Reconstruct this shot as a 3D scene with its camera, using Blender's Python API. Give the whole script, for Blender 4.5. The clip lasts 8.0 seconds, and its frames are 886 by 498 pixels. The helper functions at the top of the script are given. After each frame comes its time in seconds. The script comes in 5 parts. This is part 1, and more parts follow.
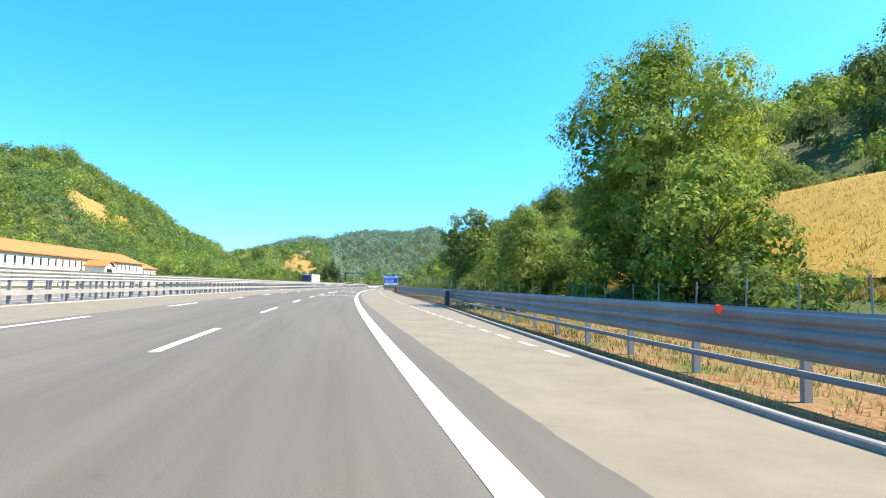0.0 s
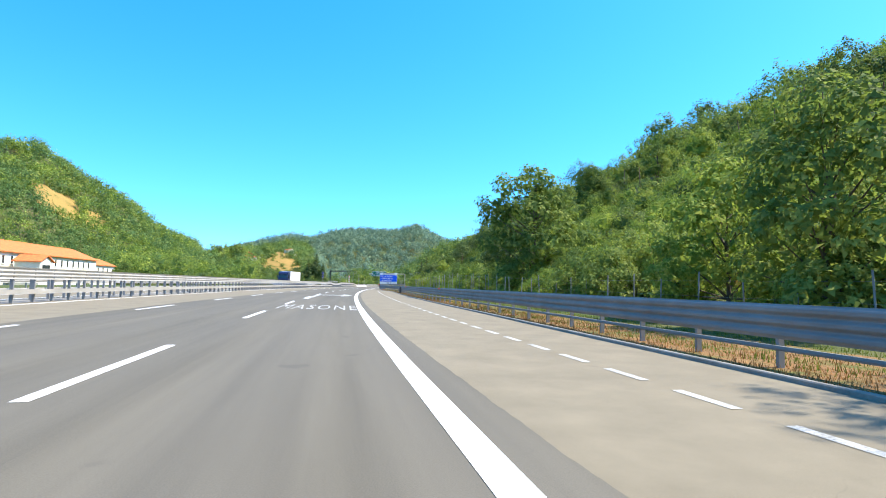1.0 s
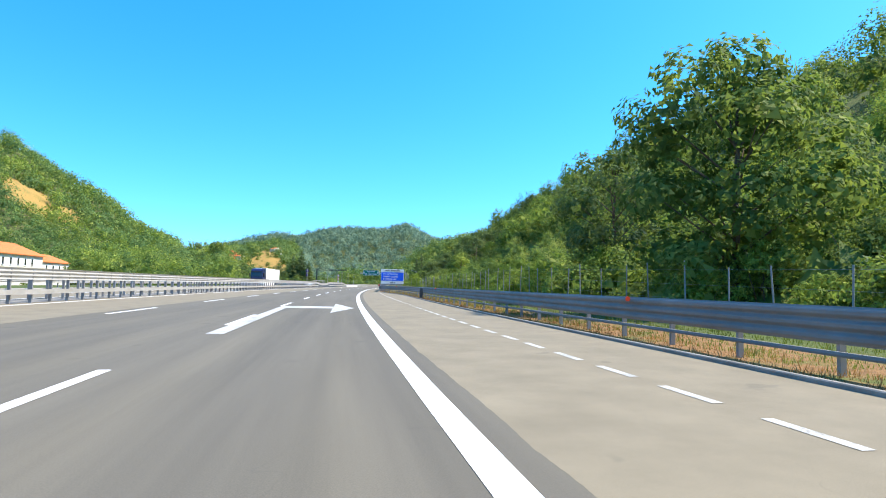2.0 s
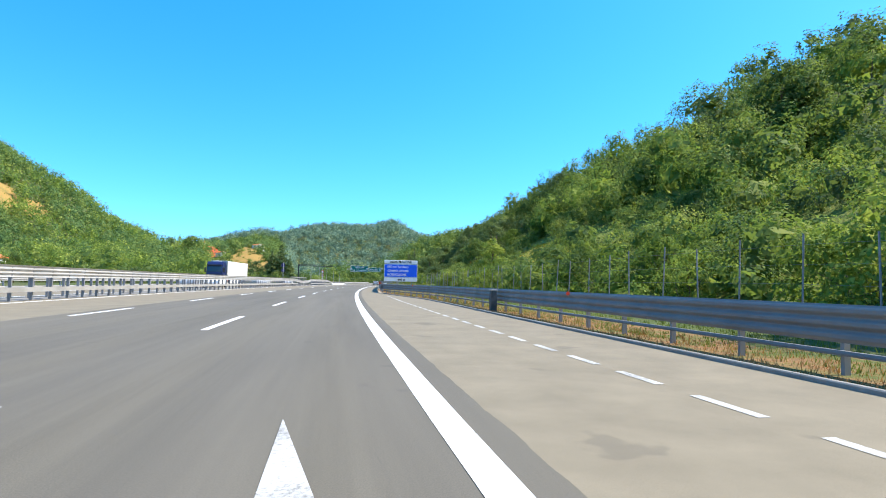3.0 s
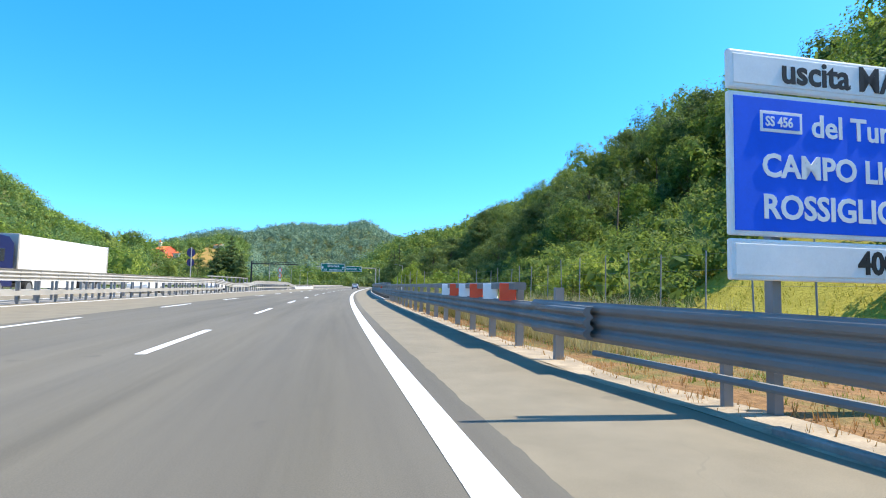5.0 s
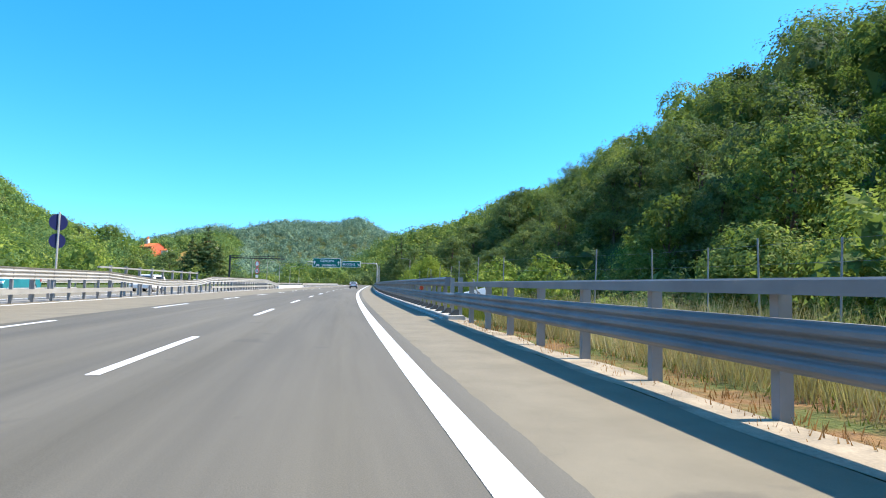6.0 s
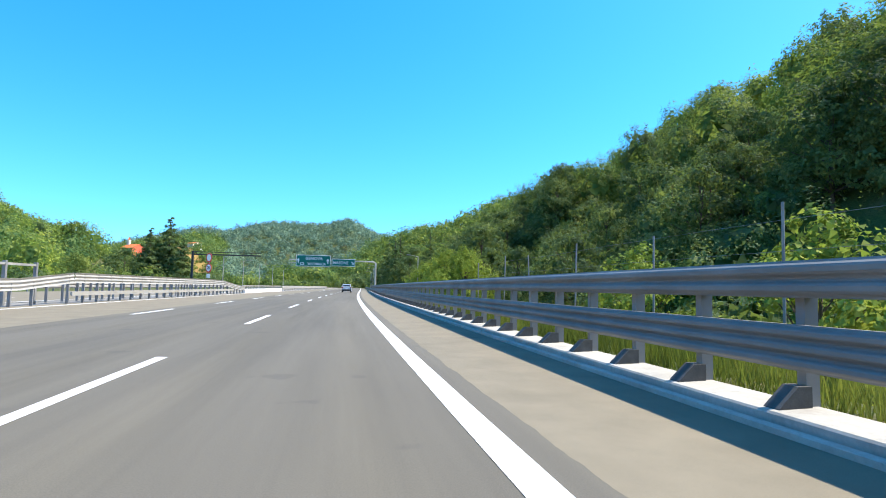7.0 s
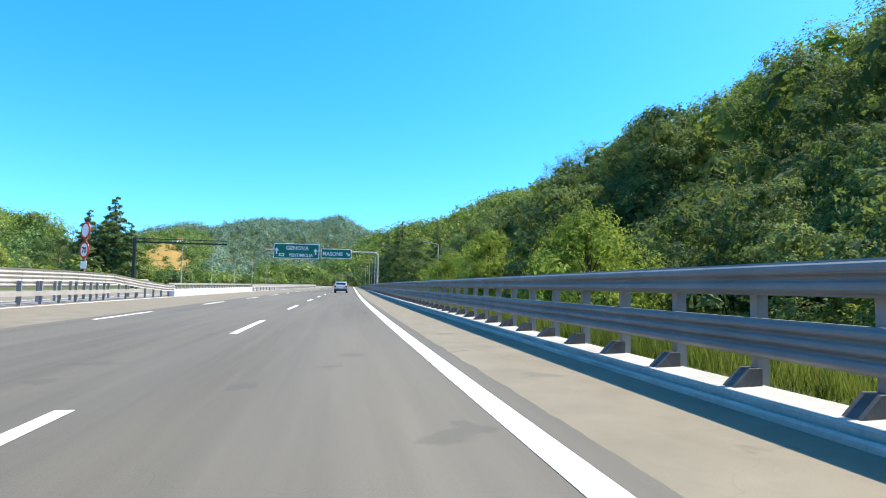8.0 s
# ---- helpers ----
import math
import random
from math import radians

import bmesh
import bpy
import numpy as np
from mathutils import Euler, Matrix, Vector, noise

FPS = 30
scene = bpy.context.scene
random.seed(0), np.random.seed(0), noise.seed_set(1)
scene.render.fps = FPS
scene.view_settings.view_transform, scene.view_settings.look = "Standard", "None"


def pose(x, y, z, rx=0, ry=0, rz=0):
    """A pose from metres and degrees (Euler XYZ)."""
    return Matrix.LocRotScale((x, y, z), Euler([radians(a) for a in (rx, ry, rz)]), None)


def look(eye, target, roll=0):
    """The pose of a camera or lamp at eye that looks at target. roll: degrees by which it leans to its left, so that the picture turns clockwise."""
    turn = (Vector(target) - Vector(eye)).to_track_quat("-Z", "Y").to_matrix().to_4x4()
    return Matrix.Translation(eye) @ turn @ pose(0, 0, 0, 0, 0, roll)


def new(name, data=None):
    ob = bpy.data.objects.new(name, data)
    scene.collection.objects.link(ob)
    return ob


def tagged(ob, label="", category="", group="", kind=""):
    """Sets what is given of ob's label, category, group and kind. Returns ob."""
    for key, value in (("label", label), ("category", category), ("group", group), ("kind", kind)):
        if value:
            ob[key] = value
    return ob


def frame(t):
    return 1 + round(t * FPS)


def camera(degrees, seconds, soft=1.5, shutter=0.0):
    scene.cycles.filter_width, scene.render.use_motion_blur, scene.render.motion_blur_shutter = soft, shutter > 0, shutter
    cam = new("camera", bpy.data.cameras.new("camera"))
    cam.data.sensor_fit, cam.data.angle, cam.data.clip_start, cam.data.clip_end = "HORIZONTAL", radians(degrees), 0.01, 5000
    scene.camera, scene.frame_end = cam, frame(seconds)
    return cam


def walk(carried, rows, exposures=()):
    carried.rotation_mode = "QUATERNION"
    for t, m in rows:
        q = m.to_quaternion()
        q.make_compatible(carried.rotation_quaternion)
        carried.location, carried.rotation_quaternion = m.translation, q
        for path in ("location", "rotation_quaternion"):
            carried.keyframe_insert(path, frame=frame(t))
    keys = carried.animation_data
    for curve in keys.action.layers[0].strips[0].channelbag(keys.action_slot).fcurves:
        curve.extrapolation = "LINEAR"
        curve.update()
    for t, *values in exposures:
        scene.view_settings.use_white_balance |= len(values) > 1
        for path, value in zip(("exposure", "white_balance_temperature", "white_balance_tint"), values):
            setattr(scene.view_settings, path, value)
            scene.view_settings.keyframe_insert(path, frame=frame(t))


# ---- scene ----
# ---- camera: seconds, east, north, heading and tilt in degrees ----
EYE_HEIGHT, LEAN = 1.114, 1.25
cam = camera(78.10, 8.0, 1.05)
ROWS = [
    (0.0, 2.71, 0.00, 11.41, 3.91),
    (0.5, 2.79, 13.95, 12.17, 3.61),
    (1.0, 3.07, 27.62, 13.00, 3.85),
    (1.5, 3.53, 41.05, 13.62, 3.94),
    (3.0, 5.92, 80.27, 15.78, 3.63),
    (3.5, 7.04, 93.11, 16.62, 3.87),
    (4.0, 8.30, 105.89, 17.39, 4.08),
    (4.5, 9.70, 118.66, 18.32, 4.10),
    (6.0, 14.74, 157.25, 19.44, 3.83),
    (6.5, 16.69, 170.34, 20.08, 3.84),
    (7.0, 18.78, 183.61, 20.50, 4.14),
    (7.5, 21.00, 197.10, 21.03, 3.63),
    (8.0, 23.35, 210.84, 21.48, 3.98),
]


def facing(x, y, heading, tilt):
    a, b = radians(heading), radians(tilt)
    eye = Vector((x, y, EYE_HEIGHT))
    return look(eye, eye + Vector((math.sin(a) * math.cos(b), math.cos(a) * math.cos(b), math.sin(b))), LEAN)


walk(cam, [(t, facing(x, y, a, b)) for t, x, y, a, b in ROWS], [(0.0, 1.90, 6850, 10), (0.8, 1.74, 6600, 10), (1.7, 1.62, 6500, 10), (3.0, 1.54, 6450, 10), (8.0, 1.58, 6450, 10)])

# ---- world, sun ----
SUN_AZ, SUN_EL = 101.0, 54.0        # degrees to the right of north, degrees high
world = bpy.data.worlds.new("sky")
scene.world = world
world.use_nodes = True
wn = world.node_tree
wn.nodes.clear()
sky = wn.nodes.new("ShaderNodeTexSky")
sky.sky_type = "NISHITA"
sky.sun_disc = False
sky.sun_elevation, sky.sun_rotation = radians(SUN_EL), radians(SUN_AZ)
sky.altitude, sky.air_density, sky.dust_density, sky.ozone_density = 400, 0.80, 0.36, 1.6
back = wn.nodes.new("ShaderNodeBackground")
back.inputs["Strength"].default_value = 0.152
out = wn.nodes.new("ShaderNodeOutputWorld")
deep = wn.nodes.new("ShaderNodeHueSaturation")
deep.inputs["Saturation"].default_value = 1.40
deep.inputs["Hue"].default_value = 0.491
# clear mountain air: the pale band at the horizon lies low behind the hills
way_in = wn.nodes.new("ShaderNodeTexCoord")
lift = wn.nodes.new("ShaderNodeVectorMath")
lift.operation = "ADD"
lift.inputs[1].default_value = (0, 0, 0.11)
unit = wn.nodes.new("ShaderNodeVectorMath")
unit.operation = "NORMALIZE"
wn.links.new(way_in.outputs["Generated"], lift.inputs[0])
wn.links.new(lift.outputs[0], unit.inputs[0])
wn.links.new(unit.outputs[0], sky.inputs["Vector"])
wn.links.new(sky.outputs[0], deep.inputs["Color"])
wn.links.new(deep.outputs[0], back.inputs["Color"])
wn.links.new(back.outputs[0], out.inputs["Surface"])
sun = new("sun", bpy.data.lights.new("sun", "SUN"))
sun.data.energy, sun.data.angle, sun.data.color = 3.2, radians(0.55), (1.0, 0.92, 0.79)
a, b = radians(SUN_AZ), radians(SUN_EL)
sun_way = Vector((math.sin(a) * math.cos(b), math.cos(a) * math.cos(b), math.sin(b)))
sun.matrix_world = look(sun_way * 300, (0, 0, 0))

# ---- the road's line: s along the lane line, d to its right ----
S0, S1 = -60.0, 900.0
RS = np.arange(S0, S1 + 0.5, 1.0)
U = np.clip((RS - 120) / 120, -1.2, 1.5)
TH = np.cumsum((0.9132 - 0.253 * U - 0.2399 * U * U) * 1e-3)
I0 = int(-S0)
TH -= TH[I0]
RX, RY = np.cumsum(np.sin(TH)), np.cumsum(np.cos(TH))
RX -= RX[I0]
RY -= RY[I0]


def heading(s):
    return float(np.interp(s, RS, TH))


def road_at(s, d, z=0.0):
    h = heading(s)
    return Vector((float(np.interp(s, RS, RX)) + d * math.cos(h), float(np.interp(s, RS, RY)) - d * math.sin(h), z))


def at_road(s, d, z=0.0, turn=0.0):
    """A pose on the road: x to the right, y along it."""
    return Matrix.Translation(road_at(s, d, z)) @ Matrix.Rotation(-heading(s) + radians(turn), 4, "Z")


def road_places(xy):
    """The (s, d) of many points."""
    s_out, d_out = np.zeros(len(xy)), np.zeros(len(xy))
    for i in range(0, len(xy), 4000):
        q = xy[i:i + 4000]
        k = np.argmin((q[:, :1] - RX[None, ::4]) ** 2 + (q[:, 1:2] - RY[None, ::4]) ** 2, axis=1) * 4
        dx, dy = q[:, 0] - RX[k], q[:, 1] - RY[k]
        s_out[i:i + 4000] = RS[k] + dx * np.sin(TH[k]) + dy * np.cos(TH[k])
        d_out[i:i + 4000] = dx * np.cos(TH[k]) - dy * np.sin(TH[k])
    return s_out, d_out


# ---- materials ----
class Mat:
    """A node material with a principled shader and small helpers."""

    def __init__(self, name, rough=0.7, metal=0.0, spec=0.5):
        self.m = bpy.data.materials.new(name)
        self.m.use_nodes = True
        self.n, self.l = self.m.node_tree.nodes, self.m.node_tree.links
        self.p = self.n["Principled BSDF"]
        self.p.inputs["Roughness"].default_value = rough
        self.p.inputs["Metallic"].default_value = metal
        self.p.inputs["Specular IOR Level"].default_value = spec
        self.geo = self.n.new("ShaderNodeNewGeometry")
        self.tc = self.n.new("ShaderNodeTexCoord")

    def noise(self, scale, detail=4.0, rough=0.6, coord=None, stretch=None):
        t = self.n.new("ShaderNodeTexNoise")
        t.inputs["Scale"].default_value, t.inputs["Detail"].default_value = scale, detail
        t.inputs["Roughness"].default_value = rough
        source = coord or self.geo.outputs["Position"]
        if stretch:
            mp = self.n.new("ShaderNodeMapping")
            mp.inputs["Scale"].default_value = stretch
            self.l.new(source, mp.inputs["Vector"])
            source = mp.outputs[0]
        self.l.new(source, t.inputs["Vector"])
        return t.outputs[0]

    def ramp(self, fac, stops):
        r = self.n.new("ShaderNodeValToRGB")
        e = r.color_ramp.elements
        while len(e) < len(stops):
            e.new(0.5)
        for el, (pos, c) in zip(e, stops):
            el.position = pos
            el.color = (*c, 1) if len(c) == 3 else c
        self.l.new(fac, r.inputs[0])
        return r.outputs[0]

    def mix(self, fac, c1, c2, how="MIX"):
        x = self.n.new("ShaderNodeMix")
        x.data_type, x.blend_type = "RGBA", how
        for sock, v in ((x.inputs[0], fac), (x.inputs[6], c1), (x.inputs[7], c2)):
            if hasattr(v, "node"):
                self.l.new(v, sock)
            else:
                sock.default_value = v if isinstance(v, (int, float)) else (*v, 1)
        return x.outputs[2]

    def math(self, how, x, y):
        t = self.n.new("ShaderNodeMath")
        t.operation = how
        for sock, v in ((t.inputs[0], x), (t.inputs[1], y)):
            if hasattr(v, "node"):
                self.l.new(v, sock)
            else:
                sock.default_value = v
        return t.outputs[0]

    def color(self, c):
        if hasattr(c, "node"):
            self.l.new(c, self.p.inputs["Base Color"])
        else:
            self.p.inputs["Base Color"].default_value = (*c, 1)
        return self

    def rough(self, v):
        self.l.new(v, self.p.inputs["Roughness"])
        return self

    def bump(self, height, strength=0.3, distance=0.02):
        t = self.n.new("ShaderNodeBump")
        t.inputs["Strength"].default_value, t.inputs["Distance"].default_value = strength, distance
        self.l.new(height, t.inputs["Height"])
        self.l.new(t.outputs[0], self.p.inputs["Normal"])
        return self


def simple(name, c, rough=0.6, metal=0.0, vary=0.12, scale=3.0):
    """A painted or cast surface with soft dirt and grain."""
    m = Mat(name, rough, metal)
    big, small = m.noise(scale, 5), m.noise(scale * 14, 3)
    dark = tuple(x * (1 - 2.2 * vary) for x in c)
    light = tuple(min(1, x * (1 + vary)) for x in c)
    tone = m.ramp(m.math("ADD", m.math("MULTIPLY", big, 0.7), m.math("MULTIPLY", small, 0.3)), [(0.3, dark), (0.7, light)])
    return m.color(tone).bump(small, 0.12, 0.004).m


def asphalt_material():
    m = Mat("asphalt", 0.85, 0, 0.35)
    uv = m.n.new("ShaderNodeUVMap")
    sep = m.n.new("ShaderNodeSeparateXYZ")
    m.l.new(uv.outputs[0], sep.inputs[0])
    ragged = m.math("MULTIPLY", m.math("SUBTRACT", m.noise(1.3, 4), 0.5), 0.12)
    across = m.math("ADD", sep.outputs[0], ragged)          # metres right of the lane line
    # the newer surfacing ends a little right of the edge line, nearer to it further on
    seam = m.math("MAXIMUM", m.math("ADD", m.math("MULTIPLY", sep.outputs[1], -0.006), 4.46), 4.14)
    inner = m.math("MULTIPLY", m.math("GREATER_THAN", across, -5.0), m.math("LESS_THAN", across, seam))
    grain = m.noise(90, 3, 0.7)
    patch = m.noise(0.22, 5, 0.6, uv.outputs[0], (1.0, 0.12, 1.0))
    blotch = m.noise(1.1, 4, 0.6)
    old = m.ramp(m.math("ADD", m.math("MULTIPLY", grain, 0.45), m.math("MULTIPLY", blotch, 0.55)),
                 [(0.25, (0.138, 0.116, 0.078)), (0.75, (0.258, 0.218, 0.150))])
    streak = m.noise(1.6, 5, 0.65, uv.outputs[0], (1.0, 0.03, 1.0))
    fresh = m.ramp(m.math("ADD", m.math("MULTIPLY", grain, 0.36), m.math("ADD", m.math("MULTIPLY", patch, 0.34), m.math("MULTIPLY", streak, 0.30))),
                   [(0.36, (0.072, 0.063, 0.047)), (0.64, (0.178, 0.157, 0.117))])
    # two wheel tracks a lane, smoother and a little darker
    wheel = m.math("ABSOLUTE", m.math("SINE", m.math("MULTIPLY", m.math("ADD", sep.outputs[0], 0.95), math.pi / 1.87), 0), 0)
    fresh = m.mix(m.math("MULTIPLY", wheel, 0.22), fresh, (0.105, 0.098, 0.087))
    cracks = m.n.new("ShaderNodeTexVoronoi")
    cracks.feature = "DISTANCE_TO_EDGE"
    cracks.inputs["Scale"].default_value = 0.23
    warp = m.n.new("ShaderNodeVectorMath")
    warp.operation = "ADD"
    fine = m.n.new("ShaderNodeTexNoise")
    fine.inputs["Scale"].default_value = 1.2
    m.l.new(m.geo.outputs["Position"], fine.inputs["Vector"])
    m.l.new(m.geo.outputs["Position"], warp.inputs[0])
    m.l.new(fine.outputs["Color"], warp.inputs[1])
    m.l.new(warp.outputs[0], cracks.inputs["Vector"])
    crack = m.math("MULTIPLY", m.math("LESS_THAN", cracks.outputs["Distance"], 0.0010), 0.12)
    tone = m.mix(inner, old, fresh)
    # small oil spots and tar patches
    spot = m.ramp(m.noise(0.9, 3, 0.5), [(0.67, (0, 0, 0)), (0.70, (0.28, 0.28, 0.28))])
    tone = m.mix(spot, tone, (0.055, 0.050, 0.044))
    m.color(m.mix(crack, tone, (0.05, 0.047, 0.043)))
    return m.bump(grain, 0.35, 0.006).m


def paint_material():
    m = Mat("road_paint", 0.6, 0, 0.4)
    wear = m.ramp(m.math("ADD", m.math("MULTIPLY", m.noise(26, 4, 0.7), 0.6), m.math("MULTIPLY", m.noise(1.6, 4), 0.4)),
                  [(0.3, (0.42, 0.40, 0.36)), (0.46, (0.80, 0.79, 0.76)), (1.0, (0.90, 0.89, 0.87))])
    return m.color(wear).bump(m.noise(80, 3), 0.2, 0.003).m


def worn_paint_material():
    m = Mat("worn_road_paint", 0.65, 0, 0.4)
    wear = m.ramp(m.math("ADD", m.math("MULTIPLY", m.noise(30, 4, 0.7), 0.55), m.math("MULTIPLY", m.noise(1.2, 4), 0.45)),
                  [(0.38, (0.20, 0.19, 0.17)), (0.52, (0.46, 0.45, 0.42)), (1.0, (0.64, 0.63, 0.60))])
    return m.color(wear).bump(m.noise(80, 3), 0.2, 0.003).m


def zinc_material(name, c, rough, warm=(0.30, 0.24, 0.17), metal=0.4):
    m = Mat(name, rough, metal)
    tone = m.ramp(m.noise(0.9, 5), [(0.3, tuple(x * 0.72 for x in c)), (0.7, c)])
    dirt = m.ramp(m.noise(3.5, 5, 0.7, None, (1, 1, 6)), [(0.58, (0, 0, 0)), (0.8, (0.5, 0.5, 0.5))])
    m.color(m.mix(dirt, tone, warm))
    m.rough(m.ramp(m.noise(2.0, 4), [(0.3, (rough - 0.1,) * 3), (0.7, (rough + 0.15,) * 3)]))
    return m.bump(m.noise(40, 3), 0.06, 0.003).m


def leaf_material(name, dark, mid, light, glow=0.35, tint=0.5):
    """Foliage: colour by leaf and by place, with light passing through."""
    m = Mat(name, 0.75, 0, 0.12)
    place = m.noise(0.14, 2, 0.5)
    f = m.math("ADD", m.math("MULTIPLY", m.geo.outputs["Random Per Island"], 0.34), m.math("SUBTRACT", m.math("MULTIPLY", place, 1.5), 0.42))
    c = m.ramp(f, [(0.22, dark), (0.5, mid), (0.8, light)])
    m.color(c)
    thin = m.n.new("ShaderNodeBsdfTranslucent")
    m.l.new(m.mix(tint, c, (0.31, 0.42, 0.06)), thin.inputs["Color"])
    both = m.n.new("ShaderNodeMixShader")
    both.inputs[0].default_value = glow
    m.l.new(m.p.outputs[0], both.inputs[1])
    m.l.new(thin.outputs[0], both.inputs[2])
    m.l.new(both.outputs[0], m.n["Material Output"].inputs["Surface"])
    return m.m


def ground_material():
    m = Mat("hillside_ground", 0.95, 0, 0.2)
    big, mid_, fine = m.noise(0.035, 5), m.noise(0.6, 5), m.noise(9, 4)
    green = m.ramp(fine, [(0.3, (0.045, 0.066, 0.018)), (0.7, (0.105, 0.135, 0.036))])
    earth = m.ramp(mid_, [(0.3, (0.060, 0.058, 0.026)), (0.7, (0.130, 0.115, 0.050))])
    m.color(m.mix(m.ramp(m.math("ADD", m.math("MULTIPLY", big, 0.6), m.math("MULTIPLY", mid_, 0.4)), [(0.46, (0, 0, 0)), (0.60, (1, 1, 1))]), green, earth))
    return m.bump(fine, 0.6, 0.1).m


def meadow_material(name, lo, hi, other, share):
    """Open grass: two tones in drifts, with fine grain."""
    m = Mat(name, 0.95, 0, 0.15)
    big, mid_, fine = m.noise(0.05, 4), m.noise(0.9, 5), m.noise(7, 4)
    main = m.ramp(m.math("ADD", m.math("MULTIPLY", fine, 0.55), m.math("MULTIPLY", mid_, 0.45)), [(0.3, lo), (0.7, hi)])
    f = m.ramp(m.math("ADD", m.math("MULTIPLY", big, 0.45), m.math("MULTIPLY", mid_, 0.55)), [(share, (0, 0, 0)), (share + 0.1, (1, 1, 1))])
    m.color(m.mix(f, main, other))
    return m.bump(fine, 0.7, 0.12).m


def glass_material(name, tint):
    m = Mat(name, 0.05, 0, 0.8)
    return m.color(tint).m


ASPHALT, PAINT, WORN = asphalt_material(), paint_material(), worn_paint_material()
ZINC = zinc_material("galvanised_steel", (0.50, 0.475, 0.43), 0.5)
ZINC_OLD = zinc_material("weathered_steel", (0.22, 0.215, 0.205), 0.62, metal=0.1)
ZINC_DULL = zinc_material("dull_steel_post", (0.30, 0.30, 0.30), 0.6)
CONCRETE = simple("concrete", (0.43, 0.405, 0.355), 0.9, 0, 0.16, 1.5)
SAND = simple("sandy_dirt", (0.36, 0.29, 0.20), 0.95, 0, 0.25, 2.2)
KERB = simple("kerb_concrete", (0.27, 0.25, 0.22), 0.9, 0, 0.2, 1.2)
GROUND = ground_material()
MEADOW_DRY = meadow_material("dry_meadow", (0.31, 0.190, 0.036), (0.47, 0.300, 0.070), (0.22, 0.19, 0.04), 0.55)
MEADOW_HILL = meadow_material("dry_hill_grass", (0.25, 0.150, 0.040), (0.37, 0.240, 0.075), (0.15, 0.14, 0.04), 0.52)
MEADOW_GREEN = meadow_material("sunny_meadow", (0.26, 0.225, 0.030), (0.46, 0.38, 0.060), (0.17, 0.175, 0.035), 0.52)
MEADOW_SCRUB = meadow_material("scrubby_turf", (0.085, 0.115, 0.022), (0.20, 0.22, 0.045), (0.22, 0.18, 0.06), 0.60)
VERGE = meadow_material("verge_turf", (0.14, 0.080, 0.038), (0.33, 0.190, 0.085), (0.10, 0.115, 0.034), 0.46)
LEAF = leaf_material("broad_leaves", (0.046, 0.088, 0.028), (0.122, 0.182, 0.048), (0.330, 0.355, 0.085), 0.40)
LEAF_LIGHT = leaf_material("young_leaves", (0.076, 0.130, 0.024), (0.176, 0.252, 0.044), (0.400, 0.430, 0.085), 0.40)
# brighter copy of the young leaves, with sunlight put into the colour
LEAF_SUNLIT = leaf_material("sunlit_leaves", (0.120, 0.175, 0.026), (0.265, 0.330, 0.050), (0.480, 0.500, 0.095), 0.42)
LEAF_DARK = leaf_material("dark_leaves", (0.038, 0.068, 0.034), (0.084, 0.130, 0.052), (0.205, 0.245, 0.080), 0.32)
# the pale bluish tone carries the distance haze over the mountain
LEAF_HAZE = leaf_material("haze_tinted_leaves", (0.080, 0.150, 0.112), (0.165, 0.255, 0.170), (0.290, 0.360, 0.195), 0.28, 0.0)
LEAF_MID = leaf_material("hillside_leaves", (0.050, 0.104, 0.040), (0.104, 0.182, 0.058), (0.220, 0.285, 0.085), 0.36, 0.3)
BARK = simple("bark", (0.13, 0.095, 0.065), 0.95, 0, 0.25, 4)
STRAW = leaf_material("dry_grass", (0.20, 0.085, 0.030), (0.40, 0.195, 0.070), (0.58, 0.36, 0.15), 0.25, 0.1)
GRASS = leaf_material("green_grass", (0.045, 0.062, 0.013), (0.115, 0.145, 0.028), (0.27, 0.27, 0.06), 0.3)
MEADOW_BLADE = leaf_material("meadow_blades", (0.22, 0.20, 0.022), (0.38, 0.33, 0.040), (0.56, 0.45, 0.08), 0.35, 0.15)
WHEAT = leaf_material("seed_grass", (0.26, 0.19, 0.09), (0.46, 0.36, 0.19), (0.66, 0.55, 0.34), 0.3)
GOLD_BLADE = leaf_material("golden_blades", (0.26, 0.15, 0.03), (0.42, 0.27, 0.055), (0.56, 0.40, 0.12), 0.30, 0.1)
SIGN_BLUE = simple("sign_blue", (0.004, 0.115, 0.80), 0.75, 0, 0.06)
SIGN_GREEN = simple("sign_green", (0.004, 0.16, 0.115), 0.75, 0, 0.06)
SIGN_WHITE = simple("sign_white", (0.84, 0.84, 0.82), 0.45, 0, 0.05)
SIGN_RED = simple("sign_red", (0.62, 0.03, 0.02), 0.45, 0, 0.05)
REFLECTOR = simple("red_reflector", (0.80, 0.07, 0.02), 0.3, 0, 0.04)
INK = simple("black_lettering", (0.02, 0.02, 0.02), 0.6, 0, 0.05)
TILE = simple("roof_tiles", (0.68, 0.18, 0.045), 0.9, 0, 0.2, 1.2)
PLASTER = simple("cream_plaster", (0.74, 0.70, 0.58), 0.9, 0, 0.08, 0.8)
RED_WALL = simple("red_plaster", (0.76, 0.15, 0.07), 0.9, 0, 0.1, 0.8)
WINDOW = glass_material("window_glass", (0.03, 0.035, 0.045))
CAR_BLUE = simple("silver_grey_car_paint", (0.42, 0.43, 0.44), 0.3, 0.3, 0.03)
CAR_WHITE = simple("white_car_paint", (0.78, 0.78, 0.77), 0.25, 0, 0.03)
CAR_TEAL = simple("teal_car_paint", (0.03, 0.22, 0.26), 0.25, 0.2, 0.03)
CAR_DARK = simple("dark_cab_paint", (0.016, 0.022, 0.09), 0.3, 0.1, 0.05)
